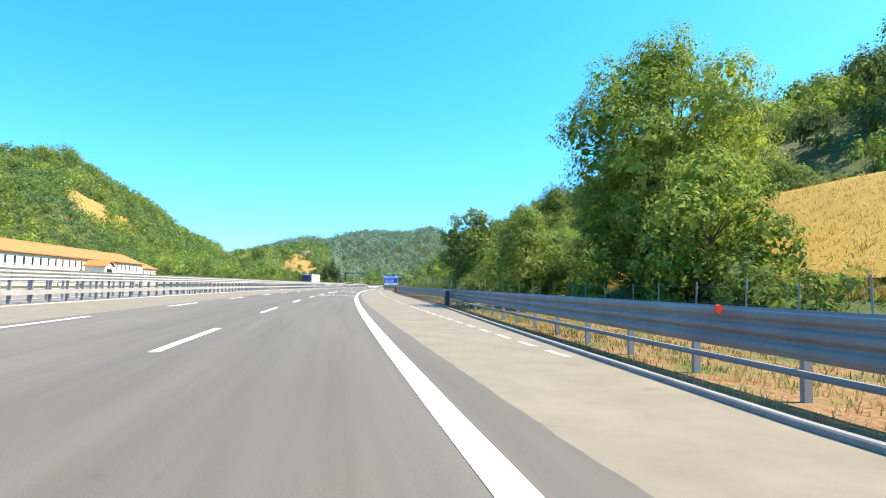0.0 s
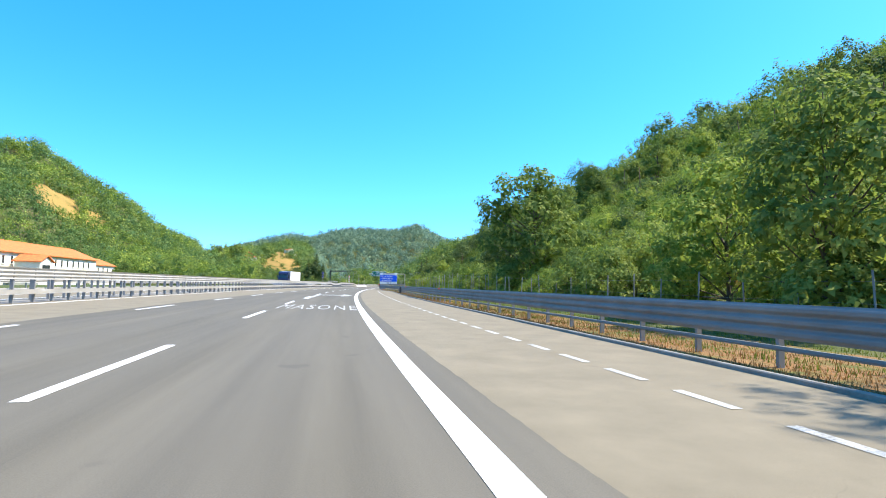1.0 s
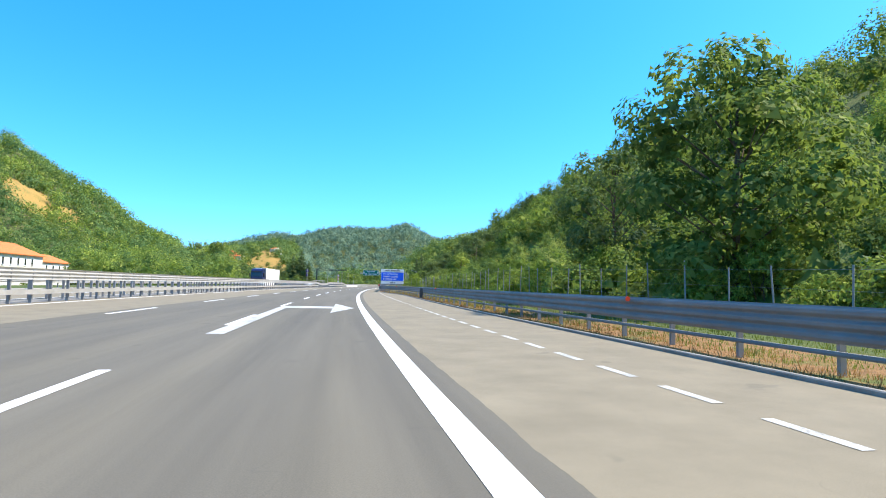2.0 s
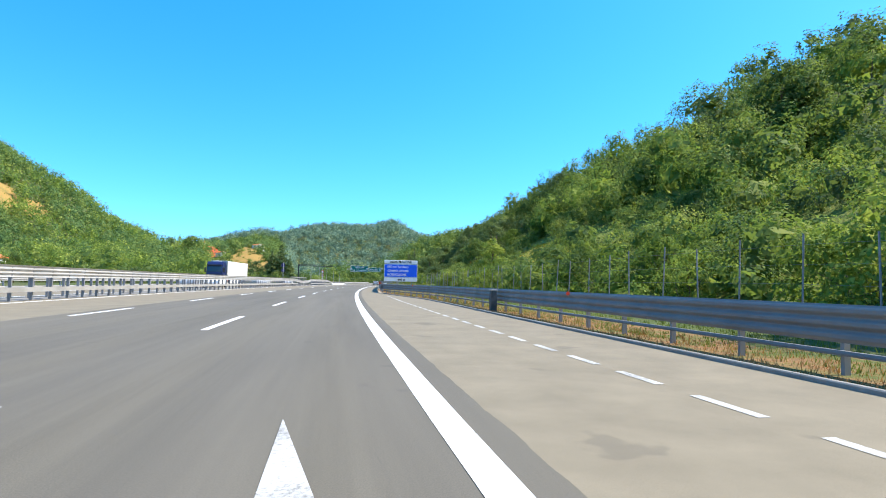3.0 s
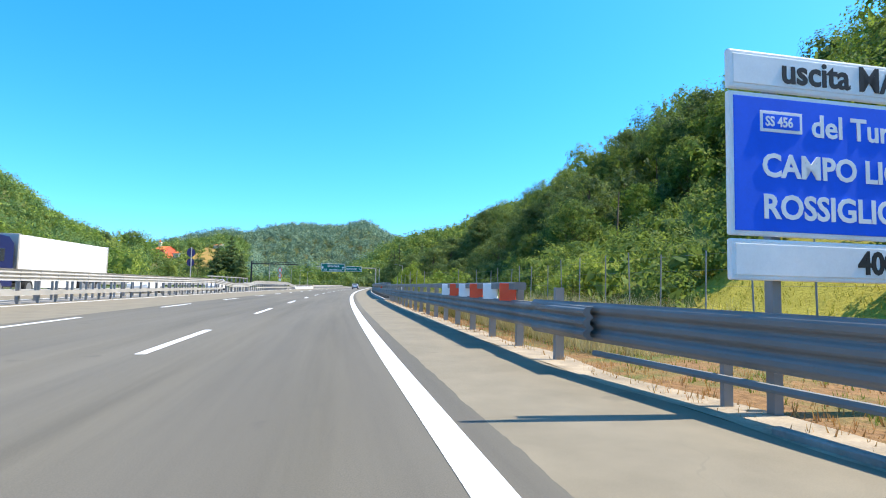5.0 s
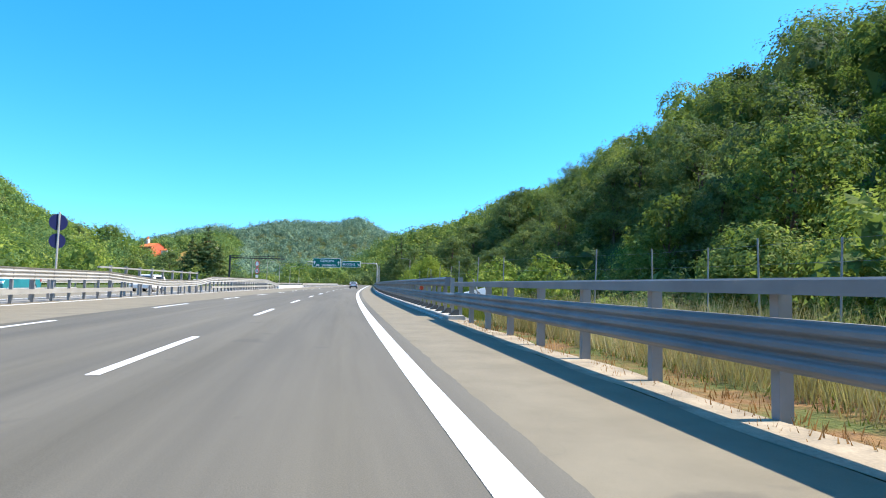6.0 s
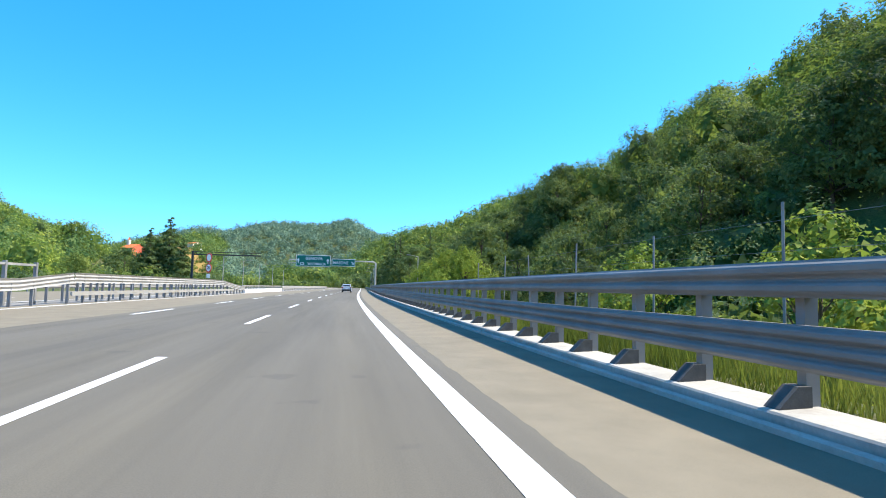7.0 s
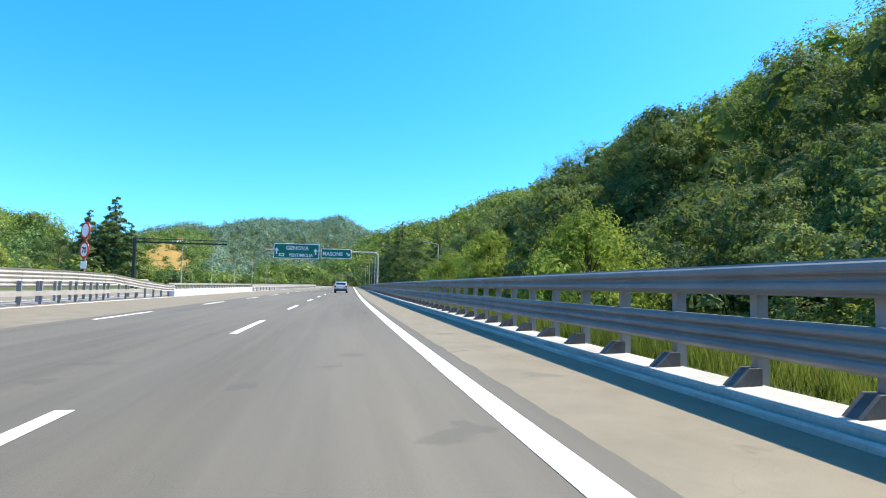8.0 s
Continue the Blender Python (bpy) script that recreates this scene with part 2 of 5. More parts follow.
RUBBER = simple("tyre_rubber", (0.02, 0.02, 0.02), 0.85, 0, 0.1)
RIM = simple("wheel_rim", (0.45, 0.45, 0.45), 0.35, 0.8, 0.08)
LAMP_RED = simple("tail_lamp", (0.40, 0.02, 0.02), 0.2, 0, 0.03)
LAMP_CLEAR = simple("head_lamp", (0.70, 0.72, 0.72), 0.15, 0, 0.03)
PLATE = simple("licence_plate", (0.70, 0.70, 0.66), 0.5, 0, 0.05)
TARP = simple("white_trailer_side", (0.82, 0.83, 0.84), 0.55, 0, 0.04, 0.5)
POST_DARK = simple("dark_steel_post", (0.085, 0.083, 0.078), 0.7, 0, 0.25, 6)
DARK = simple("dark_plastic", (0.03, 0.03, 0.032), 0.6, 0, 0.1)


# ---- small builders ----
def mesh_of(name, verts, faces, material, smooth=False):
    me = bpy.data.meshes.new(name)
    me.from_pydata([tuple(v) for v in verts], [], [tuple(f) for f in faces])
    me.materials.append(material)
    if smooth:
        for f in me.polygons:
            f.use_smooth = True
    return me


def mesh_from(name, bm, material, smooth=False):
    me = bpy.data.meshes.new(name)
    bm.to_mesh(me)
    bm.free()
    me.materials.append(material)
    if smooth:
        for f in me.polygons:
            f.use_smooth = True
    return me


def child(name, me, parent, m=None, label=""):
    ob = new(name, me)
    ob.parent = parent
    if m is not None:
        ob.matrix_basis = m
    return tagged(ob, label)


def part(name, bm, material, parent, label="", m=None, smooth=False):
    return child(name, mesh_from(name, bm, material, smooth), parent, m, label)


def thing(name, m, label, category, group="", kind=""):
    ob = new(name)
    ob.empty_display_size = 0.3
    ob.matrix_basis = m
    return tagged(ob, label, category, group, kind)


def box(x0, x1, y0, y1, z0, z1, bevel=0.0, bm=None):
    own = bmesh.new()
    bmesh.ops.create_cube(own, size=1, matrix=Matrix.LocRotScale(((x0 + x1) / 2, (y0 + y1) / 2, (z0 + z1) / 2), None, (x1 - x0, y1 - y0, z1 - z0)))
    if bevel:
        bmesh.ops.bevel(own, geom=own.edges[:], offset=bevel, segments=2, affect="EDGES", profile=0.6)
    if bm is None:
        return own
    tmp = bpy.data.meshes.new("tmp")
    own.to_mesh(tmp)
    own.free()
    bm.from_mesh(tmp)
    bpy.data.meshes.remove(tmp)
    return bm


def rod(p0, p1, r0, r1=None, n=8, bm=None):
    """A round bar from one point to another."""
    bm = bm or bmesh.new()
    p0, p1 = Vector(p0), Vector(p1)
    way = p1 - p0
    m = Matrix.Translation((p0 + p1) / 2) @ way.to_track_quat("Z", "Y").to_matrix().to_4x4()
    bmesh.ops.create_cone(bm, cap_ends=True, segments=n, radius1=r0, radius2=r0 if r1 is None else r1, depth=way.length, matrix=m)
    return bm


def extruded(profile, y0, y1, closed=True, lift=0.0):
    """A bar of the (x, z) profile from y0 to y1."""
    bm = bmesh.new()
    a = [bm.verts.new((x, y0, z)) for x, z in profile]
    b = [bm.verts.new((x, y1, z + lift)) for x, z in profile]
    n = len(profile)
    for i in range(n if closed else n - 1):
        j = (i + 1) % n
        bm.faces.new((a[i], a[j], b[j], b[i]))
    if closed:
        bm.faces.new(a[::-1])
        bm.faces.new(b)
    bmesh.ops.recalc_face_normals(bm, faces=bm.faces[:])
    return bm


def strip(name, s0, s1, d0, d1, z, material, step=6.0):
    """A flat ribbon along the road between two offsets, numbers or functions of s."""
    n = max(2, int(abs(s1 - s0) / step) + 1)
    f0 = d0 if callable(d0) else (lambda s: d0)
    f1 = d1 if callable(d1) else (lambda s: d1)
    verts, uvs = [], []
    for i in range(n):
        s = s0 + (s1 - s0) * i / (n - 1)
        for d in (f0(s), f1(s)):
            verts.append(road_at(s, d, z))
            uvs.append((d, s))
    faces = [(2 * i, 2 * i + 1, 2 * i + 3, 2 * i + 2) for i in range(n - 1)]
    me = mesh_of(name, verts, faces, material)
    layer = me.uv_layers.new(name="UVMap")
    for lp in me.loops:
        layer.data[lp.index].uv = uvs[lp.vertex_index]
    return me


# ---- ground ----
KERB_S = (-60, 4, 30, 50, 110, 118, 131, 139, 150, 165, 180, 195, 210, 900)
KERB_D = (6.3, 6.55, 8.3, 8.65, 8.6, 8.4, 6.7, 6.05, 5.95, 6.0, 6.05, 6.05, 6.0, 6.0)


def kerb_d(s):
    return float(np.interp(s, KERB_S, KERB_D))


LEFT_AZ = (-110, -75, -50, -35, -28, -24.8, -21, -17.3, -15.3, -12.4, -10.8, -8, 0)
LEFT_H = (60, 90, 150, 188, 202, 198, 141, 106, 78, 58, 22, 16, 0)
FAR_AZ = (-60, -30, -12, -10.3, -8.3, -6.3, -3.2, -1.0, 1.5, 3.0, 5.3, 7.0, 8.6, 10.5, 12.9, 17, 25, 40)
FAR_H = (40, 55, 58, 66, 82, 101, 125, 120, 154, 162, 164, 162, 167, 184, 141, 112, 100, 40)
RIGHT_AZ = (8, 13, 17, 20, 23.7, 30, 40, 60, 90, 140)
RIGHT_H = (0, 48, 66, 84, 108, 128, 140, 150, 140, 80)


def ease(x, lo, hi):
    t = np.clip((x - lo) / (hi - lo), 0, 1)
    return t * t * (3 - 2 * t)


def wobble(x, y, size, seed=0.0):
    """Cheap smooth unevenness, -1 to 1."""
    a, b = x / size + seed, y / size - seed
    return (np.sin(a * 2.1 + 1.3 * np.sin(b * 1.7)) + np.sin(b * 2.7 + 1.1 * np.sin(a * 1.3 + 2)) + np.sin((a + b) * 1.9 + 4)) / 3


def height(x, y):
    x, y = np.asarray(x, float), np.asarray(y, float)
    s, d = road_places(np.stack([x, y], 1))
    r, az = np.hypot(x - 5, y - 60), np.degrees(np.arctan2(x - 5, y - 60))
    rough = 1 + 0.10 * wobble(x, y, 130) + 0.05 * wobble(x, y, 45, 2)
    left = np.interp(az, LEFT_AZ, LEFT_H) * ease(r, 520, 1080) * (1 - 0.5 * ease(r, 1200, 2200)) * rough
    far = np.interp(az, FAR_AZ, FAR_H, 0, 0) * (ease(r, 750, 1750) * (1 - ease(az, -1.8, 1.2)) + ease(r, 1180, 1780) * ease(az, -1.8, 1.2)) * (1 - 0.4 * ease(r, 1900, 4000)) * (1 + (0.16 * wobble(x, y, 110, 7) + 0.10 * wobble(x, y, 55, 1)) * (1 - ease(r, 1450, 1720)) + 0.02 * wobble(x, y, 40))
    right = np.interp(az, RIGHT_AZ, RIGHT_H, 0, 60) * ease(r, 330, 880) * (1 - 0.3 * ease(r, 950, 2500)) * rough
    slope = np.interp(s, (-200, 60, 130, 200, 250, 295, 340, 420, 600), (0.46, 0.48, 0.50, 0.54, 0.55, 0.57, 0.45, 0.37, 0.28))
    cap = np.interp(s, (-200, 100, 246, 330, 600), (80, 82, 84, 66, 60))
    up = np.maximum(0, d - 17 - 2.5 * wobble(x, y, 30))
    terrace = np.minimum(up, 16) + 1.15 * np.maximum(0, up - 33)      # the meadow's crest, level ground, then the hill
    up = up + (terrace - up) * (1 - ease(s, 52, 74))
    rise = slope * up * (1 + 0.15 * wobble(x, y, 24, 5))
    near = cap * np.tanh(rise / cap) * ease(s, -400, -100)
    dip = -3.5 * ease(s, 172, 190) * (1 - ease(s, 320, 380)) * ease(d, 9.0, 13.0) * (1 - ease(d, 22, 34))
    valley = -2.0 * ease(-d, 42, 80) * (1 - ease(r, 300, 800))
    keep_off = np.maximum(ease(np.abs(d), 30, 160), ease(r, 560, 800))
    cone = 20 * np.exp(-((x + 88) ** 2 + (y - 1190) ** 2) / 2 / 75.0 ** 2)
    cone += 18 * np.exp(-((x + 72) ** 2 + (y - 540) ** 2) / 2 / 38.0 ** 2)
    hills = (np.maximum(np.maximum(left, far), right) + cone) * keep_off
    return np.where(d > 0, np.maximum(near, hills) + dip, hills + valley) - 0.06


def polar_ground():
    """One sheet round the place, finer near the road, out to the horizon."""
    radii = np.concatenate([np.linspace(4, 170, 56), np.geomspace(175, 1100, 62), np.geomspace(1130, 4800, 30)])
    turns = np.radians(np.arange(0, 360, 1.5))
    cx, cy = 20.0, 120.0
    X = cx + radii[:, None] * np.sin(turns)[None]
    Y = cy + radii[:, None] * np.cos(turns)[None]
    Z = height(X.ravel(), Y.ravel())
    verts = np.vstack([[cx, cy, -0.06], np.stack([X.ravel(), Y.ravel(), Z], 1)])
    n = len(turns)
    faces = [(0, 1 + (j + 1) % n, 1 + j) for j in range(n)]
    for i in range(len(radii) - 1):
        for j in range(n):
            k = (j + 1) % n
            faces.append((1 + i * n + j, 1 + i * n + k, 1 + (i + 1) * n + k, 1 + (i + 1) * n + j))
    me = mesh_of("ground", verts, faces, GROUND, True)
    return tagged(new("ground", me), "rolling grassy ground with dry straw-coloured patches and wooded hills", "ground", kind="structure")


polar_ground()


def meadow(name, spots_, nu, nv, edge, lift, material, label):
    """An open patch of grass laid on the ground; spots_ maps u, v (0 to 1) to east and north."""
    u, v = np.meshgrid(np.linspace(0, 1, nu), np.linspace(0, 1, nv), indexing="ij")
    X, Y = spots_(u.ravel(), v.ravel())
    Z = height(X, Y) + lift
    faces = []
    for i in range(nu - 1):
        for j in range(nv - 1):
            a_ = i * nv + j
            if edge(u[i, j], v[i, j], X[a_], Y[a_]):
                faces.append((a_, a_ + nv, a_ + nv + 1, a_ + 1))
    me = mesh_of(name, np.stack([X, Y, Z], 1), faces, material, True)
    return tagged(new(name, me), label, "meadow", kind="structure")


def by_road(s0, s1, d0, d1):
    def go(u, v):
        q = np.array([tuple(road_at(s0 + (s1 - s0) * a_, d0 + (d1 - d0) * b_))[:2] for a_, b_ in zip(u, v)])
        return q[:, 0], q[:, 1]
    return go


def by_turn(r0, r1, a0, a1):
    def go(u, v):
        r, a_ = r0 + (r1 - r0) * u, np.radians(a0 + (a1 - a0) * v)
        return 5 + r * np.sin(a_), 60 + r * np.cos(a_)
    return go


def always(u, v, x, y):
    return True


def ragged(u, v, x, y):
    w = 0.07 * math.sin(x * 0.21 + y * 0.13) + 0.05 * math.sin(x * 0.5 - y * 0.37)
    return 0.06 < u + w < 0.92 and 0.06 < v + w < 0.92


meadow("meadow", by_road(-4, 54, 19, 46), 60, 40, ragged, 0.20, MEADOW_DRY, "golden dry meadow on the slope above the motorway")
meadow("meadow", by_road(135, 159, 14.8, 30), 40, 28, ragged, 0.25, MEADOW_GREEN, "sunny yellow-green grass bank on the slope")
meadow("meadow", by_road(56, 182, 15.5, 50), 90, 30, always, 0.06, MEADOW_SCRUB, "rough green turf on the scrubby slope")
meadow("meadow", by_turn(925, 1200, -6.8, -0.8), 50, 40, lambda u, v, x, y: abs(-6.8 + 6.0 * v + 3.8) < 2.3 * (1190 - (925 + 275 * u)) / 230 + 0.15 + 0.3 * math.sin(x * 0.16) * math.sin(y * 0.09), 4.0, MEADOW_HILL, "dry golden hillside meadow below the mountain")
meadow("meadow", by_turn(765, 890, -25.4, -21.6), 30, 30, ragged, 1.2, MEADOW_HILL, "bare ochre clearing in the hillside wood")
meadow("meadow", by_turn(790, 880, -21.4, -19.6), 16, 16, ragged, 1.2, MEADOW_HILL, "bare ochre clearing in the hillside wood")
tagged(new("verge", strip("verge", -60, 172, kerb_d, 12.5, -0.025, VERGE, 3.0)), "dry verge of straw and thin green turf", "verge", kind="structure")
tagged(new("dirt_strip", strip("dirt_strip", 128, 178, lambda s: kerb_d(s) - 0.02 - 0.05 * math.sin(s * 2.1), lambda s: kerb_d(s) + 0.62 + 0.1 * math.sin(s * 1.3), 0.004, SAND, 0.5)), "sandy dirt strip beside the shoulder", "dirt strip", kind="structure")

# ---- road ----
road = tagged(new("road", strip("road", -60, 640, -10.6, kerb_d, 0.0, ASPHALT, 4.0)),
              "grey asphalt motorway carriageway with lighter worn edges", "road", kind="structure")
road_far = tagged(new("road_opposite", strip("road_opposite", -60, 640, -26.5, -12.6, 0.0, ASPHALT, 6.0)),
                  "grey asphalt carriageway of the opposite direction", "road", kind="structure")
tagged(new("median", strip("median", -60, 640, -12.6, -10.6, 0.003, KERB, 6.0)), "dusty paved strip between the two carriageways", "median", kind="structure")

# ---- markings ----
def line(name, s0, s1, d, w, material, label, step=5.0, group=""):
    ob = new(name, strip(name, s0, s1, d - w / 2, d + w / 2, 0.005, material, step))
    return tagged(ob, label, "road marking", group, "structure")


line("edge_line", -60, 700, 3.72, 0.265, PAINT, "solid white edge line painted on asphalt")
line("edge_line_left", -60, 700, -9.7, 0.2, PAINT, "solid white edge line painted beside the median")
line("edge_line_opposite", -60, 700, -13.2, 0.2, PAINT, "solid white edge line of the opposite carriageway")
for n in range(-3, 34):
    s = -2.74 + 12 * n
    line("lane_dash", s, s + 4.6, 0, 0.16, PAINT, "white lane dash painted on grey asphalt", 1.6, "lane dashes")
    s = 37.4 + 12 * (n - 4)
    line("lane_dash", s, s + 4.6, -4.45, 0.16, PAINT, "white lane dash painted on grey asphalt", 1.6, "lane dashes")
    line("lane_dash", s, s + 4.6, -17.0, 0.16, PAINT, "white lane dash painted on grey asphalt", 1.6, "lane dashes")
for n in range(-49, 26):
    s = 86.4 + (1.59 if n < 0 else 1.561) * n
    line("lay_by_dash", s, s + 0.96, min(float(np.interp(s, (95, 124), (6.52, 6.24))), kerb_d(s) - 0.25), 0.13, WORN, "short white dash along the lay-by", 0.5, "lay-by dashes")


def flat_mark(name, pieces, material, label):
    """A painted mark of convex pieces that meet edge to edge; each a list of (d, s)."""
    bm = bmesh.new()
    for outline in pieces:
        f = bm.faces.new([bm.verts.new(road_at(s, d, 0.007)) for d, s in outline])
        f.normal_update()
        if f.normal.z < 0:
            f.normal_flip()
    return tagged(new(name, mesh_from(name, bm, material)), label, "road marking", kind="structure")


flat_mark("turn_arrow", [[(0.05, 66.7), (0.42, 66.7), (0.42, 79.4), (0.05, 79.4)], [(0.05, 79.4), (2.41, 79.4), (2.41, 81.4), (0.05, 81.4)],
                         [(2.41, 75.6), (3.36, 79.9), (2.41, 85.2)]], WORN, "large worn white arrow bending towards the exit lane")


def letters(name, body, size, material, parent, m, label="", depth=0.004, stretch=(1, 1, 1), align="LEFT", fat=0.0, space=1.0):
    """Lettering in the built-in font, turned into a mesh."""
    cu = bpy.data.curves.new(name, "FONT")
    cu.body, cu.size, cu.align_x, cu.extrude, cu.offset = body, size, align, depth, fat
    cu.resolution_u, cu.space_character = 3, space
    tmp = new(name, cu)
    me = bpy.data.meshes.new_from_object(tmp.evaluated_get(bpy.context.evaluated_depsgraph_get()))
    bpy.data.objects.remove(tmp)
    me.materials.clear()
    me.materials.append(material)
    for v in me.vertices:
        v.co = Vector((v.co.x * stretch[0], v.co.y * stretch[1], v.co.z * stretch[2]))
    ob = child(name, me, parent, m, label)
    return ob


word = letters("road_word", "MASONE", 1.0, WORN, None, at_road(51.25, 0.05, 0.006), depth=0.0, space=1.22)
wide = max(v.co.x for v in word.data.vertices)
tall = max(v.co.y for v in word.data.vertices)
for v in word.data.vertices:
    v.co.x *= 3.5 / wide
    v.co.y *= 4.4 / tall
    v.co.y += 0.9 * (1 - v.co.x / 3.5)
tagged(word, "worn white exit name painted in tall letters", "road marking", kind="structure")

# ---- kerbs ----
KERB_PROFILE = [(0, -0.1), (0, 0.05), (0.015, 0.065), (0.09, 0.065), (0.11, 0.04), (0.11, -0.1)]


def kerb_run(name, s0, s1, off, profile, material, label, piece=2.0):
    """A run of kerb stones, each a piece of its own."""
    owner = thing(name, at_road(s0, 0), label, "kerb", kind="structure")
    inv = owner.matrix_basis.inverted()
    me = mesh_from("kerb_stone", extruded(profile, 0.004, piece - 0.008), material)
    s = s0
    while s < s1 - 0.01:
        d0, d1 = kerb_d(s) + off, kerb_d(s + piece) + off
        p0, p1 = road_at(s, d0), road_at(s + piece, d1)
        turn = math.atan2(p1.x - p0.x, p1.y - p0.y)
        child("kerb_stone", me, owner, inv @ Matrix.Translation(p0) @ Matrix.Rotation(-turn, 4, "Z"))
        s += piece
    return owner


kerb_run("kerb", -24, 136, 0.0, KERB_PROFILE, KERB, "low weathered concrete kerb at the shoulder's edge")
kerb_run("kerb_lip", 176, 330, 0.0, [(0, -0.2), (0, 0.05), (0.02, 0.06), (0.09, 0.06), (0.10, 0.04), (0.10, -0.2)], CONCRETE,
         "narrow pale concrete lip in front of the bridge kerb", 2.0)
kerb_run("bridge_kerb", 176, 330, 0.21, [(0, -0.2), (0, 0.10), (0.02, 0.12), (0.53, 0.14), (0.57, 0.10), (0.57, -0.2)], CONCRETE,
         "wide pale concrete kerb under the bridge railing", 2.0)
tagged(new("bridge_deck", strip("bridge_deck", 176, 330, lambda s: kerb_d(s) - 0.05, lambda s: kerb_d(s) + 1.2, -0.02, KERB)),
       "darker concrete edge of the bridge deck", "bridge deck", kind="structure")

# ---- steel barriers ----
def wave(z0, z1, waves, depth=0.06, thick=0.006):
    """Section of a corrugated beam, towards -x, as a closed outline."""
    n = waves * 8
    front = []
    for i in range(n + 1):
        f = i / n
        k = (1 - math.cos(f * waves * 2 * math.pi)) / 2
        k = min(1.0, k * 1.5)
        front.append((-depth * k, z0 + (z1 - z0) * f))
    return front + [(x + thick, z) for x, z in reversed(front)]


def lay(me, name, owner, spots, turn_over=False):
    """Straight pieces end to end along (s0, d0, z0, s1, d1, z1)."""
    inv = owner.matrix_basis.inverted()
    for s0, d0, z0, s1, d1, z1 in spots:
        p0, p1 = road_at(s0, d0, z0), road_at(s1, d1, z1)
        way = p1 - p0
        m = Matrix.Translation(p0) @ Matrix.Rotation(-math.atan2(way.x, way.y), 4, "Z") @ Matrix.Rotation(math.atan2(way.z, math.hypot(way.x, way.y)), 4, "X")
        m = m @ Matrix.Diagonal((-1 if turn_over else 1, way.length, 1, 1))
        child(name, me, owner, inv @ m)


def spots(s0, s1, step, dfun, zfun=lambda s: 0.0):
    out_ = []
    s = s0
    while s < s1 - 0.05:
        e = min(s + step, s1)
        out_.append((s, dfun(s), zfun(s), e, dfun(e), zfun(e)))
        s = e
    return out_


def upright(me, name, owner, s0, s1, step, dfun, zfun=lambda s: 0.0, turn=0.0):
    inv = owner.matrix_basis.inverted()
    n = int((s1 - s0) / step)
    for i in range(n + 1):
        s = s0 + i * step
        child(name, me, owner, inv @ at_road(s, dfun(s), zfun(s), turn))


def post_mesh(h, w=0.10, dp=0.06):
    """A C-shaped steel post with a flat cap."""
    t = 0.008
    prof = [(-w / 2, -dp / 2), (w / 2, -dp / 2), (w / 2, dp / 2), (w / 2 - t, dp / 2), (w / 2 - t, -dp / 2 + t),
            (-w / 2 + t, -dp / 2 + t), (-w / 2 + t, dp / 2), (-w / 2, dp / 2)]
    bm = bmesh.new()
    lo = [bm.verts.new((x, y, -0.15)) for x, y in prof]
    hi = [bm.verts.new((x, y, h)) for x, y in prof]
    for i in range(8):
        j = (i + 1) % 8
        bm.faces.new((lo[i], lo[j], hi[j], hi[i]))
    bm.faces.new(hi)
    bmesh.ops.recalc_face_normals(bm, faces=bm.faces[:])
    return mesh_from("post", bm, ZINC_DULL)


def bar(profile, material, name):
    return mesh_from(name, extruded(profile, 0, 1), material)


BEAM_HIGH = bar(wave(1.0, 1.5, 3), ZINC, "beam")
BEAM_LEFT_LOW = bar([(-0.06, 0.38), (-0.08, 0.42), (-0.08, 0.54), (-0.06, 0.58), (0.02, 0.58), (0.02, 0.38)], ZINC, "lower_rail")
BEAM_LAY = bar(wave(0.42, 0.95, 3, 0.045), ZINC_OLD, "beam")
RAIL_LAY = bar([(-0.04, 0.25), (-0.05, 0.28), (-0.04, 0.32), (0.02, 0.32), (0.02, 0.25)], ZINC_OLD, "lower_rail")
BEAM_BRIDGE = bar(wave(0.47, 0.86, 3, 0.05, 0.02)[:25] + [(0.16, 0.86), (0.16, 0.70), (0.03, 0.47)], ZINC_OLD, "beam")
BEAM_BRIDGE_TOP = bar(wave(1.10, 1.43, 2, 0.06, 0.22), ZINC_OLD, "top_beam")
RAIL_TUBE = bar([(-0.07, 1.10), (-0.07, 1.22), (-0.05, 1.24), (0.14, 1.24), (0.16, 1.22), (0.16, 1.10)], ZINC_OLD, "top_rail")
BEAM_TALL = bar(wave(0.46, 0.90, 3, 0.05, 0.10), ZINC_OLD, "beam")
CABLE_BAR = bar([(-0.01, -0.01), (-0.01, 0.01), (0.01, 0.01), (0.01, -0.01)], ZINC_DULL, "tie_bar")


def left_d(s):
    return -10.32


def left_z(s):
    """The beam's height runs down at the joints with the bridges."""
    return float(np.interp(s, (194, 199, 209, 214, 245, 254, 400), (0, -0.42, -0.42, 0, 0, -0.62, -0.62)))


barrier = thing("median_barrier", at_road(-24, -10.3), "tall galvanised triple-wave steel barrier with a lower rail on the median", "guardrail")
lay(BEAM_HIGH, "beam", barrier, spots(-24, 257, 4.5, left_d, left_z))
lay(BEAM_LEFT_LOW, "lower_rail", barrier, spots(-24, 195, 4.5, lambda s: -10.22) + spots(214, 250, 4.5, lambda s: -10.22))
for a0, a1, hh in ((-23, 194, 1.42), (195.5, 212, 1.0), (214, 246, 1.42), (248, 256, 0.85)):
    upright(post_mesh(hh, 0.12, 0.08), "post", barrier, a0, a1, 1.55, lambda s: -10.42)

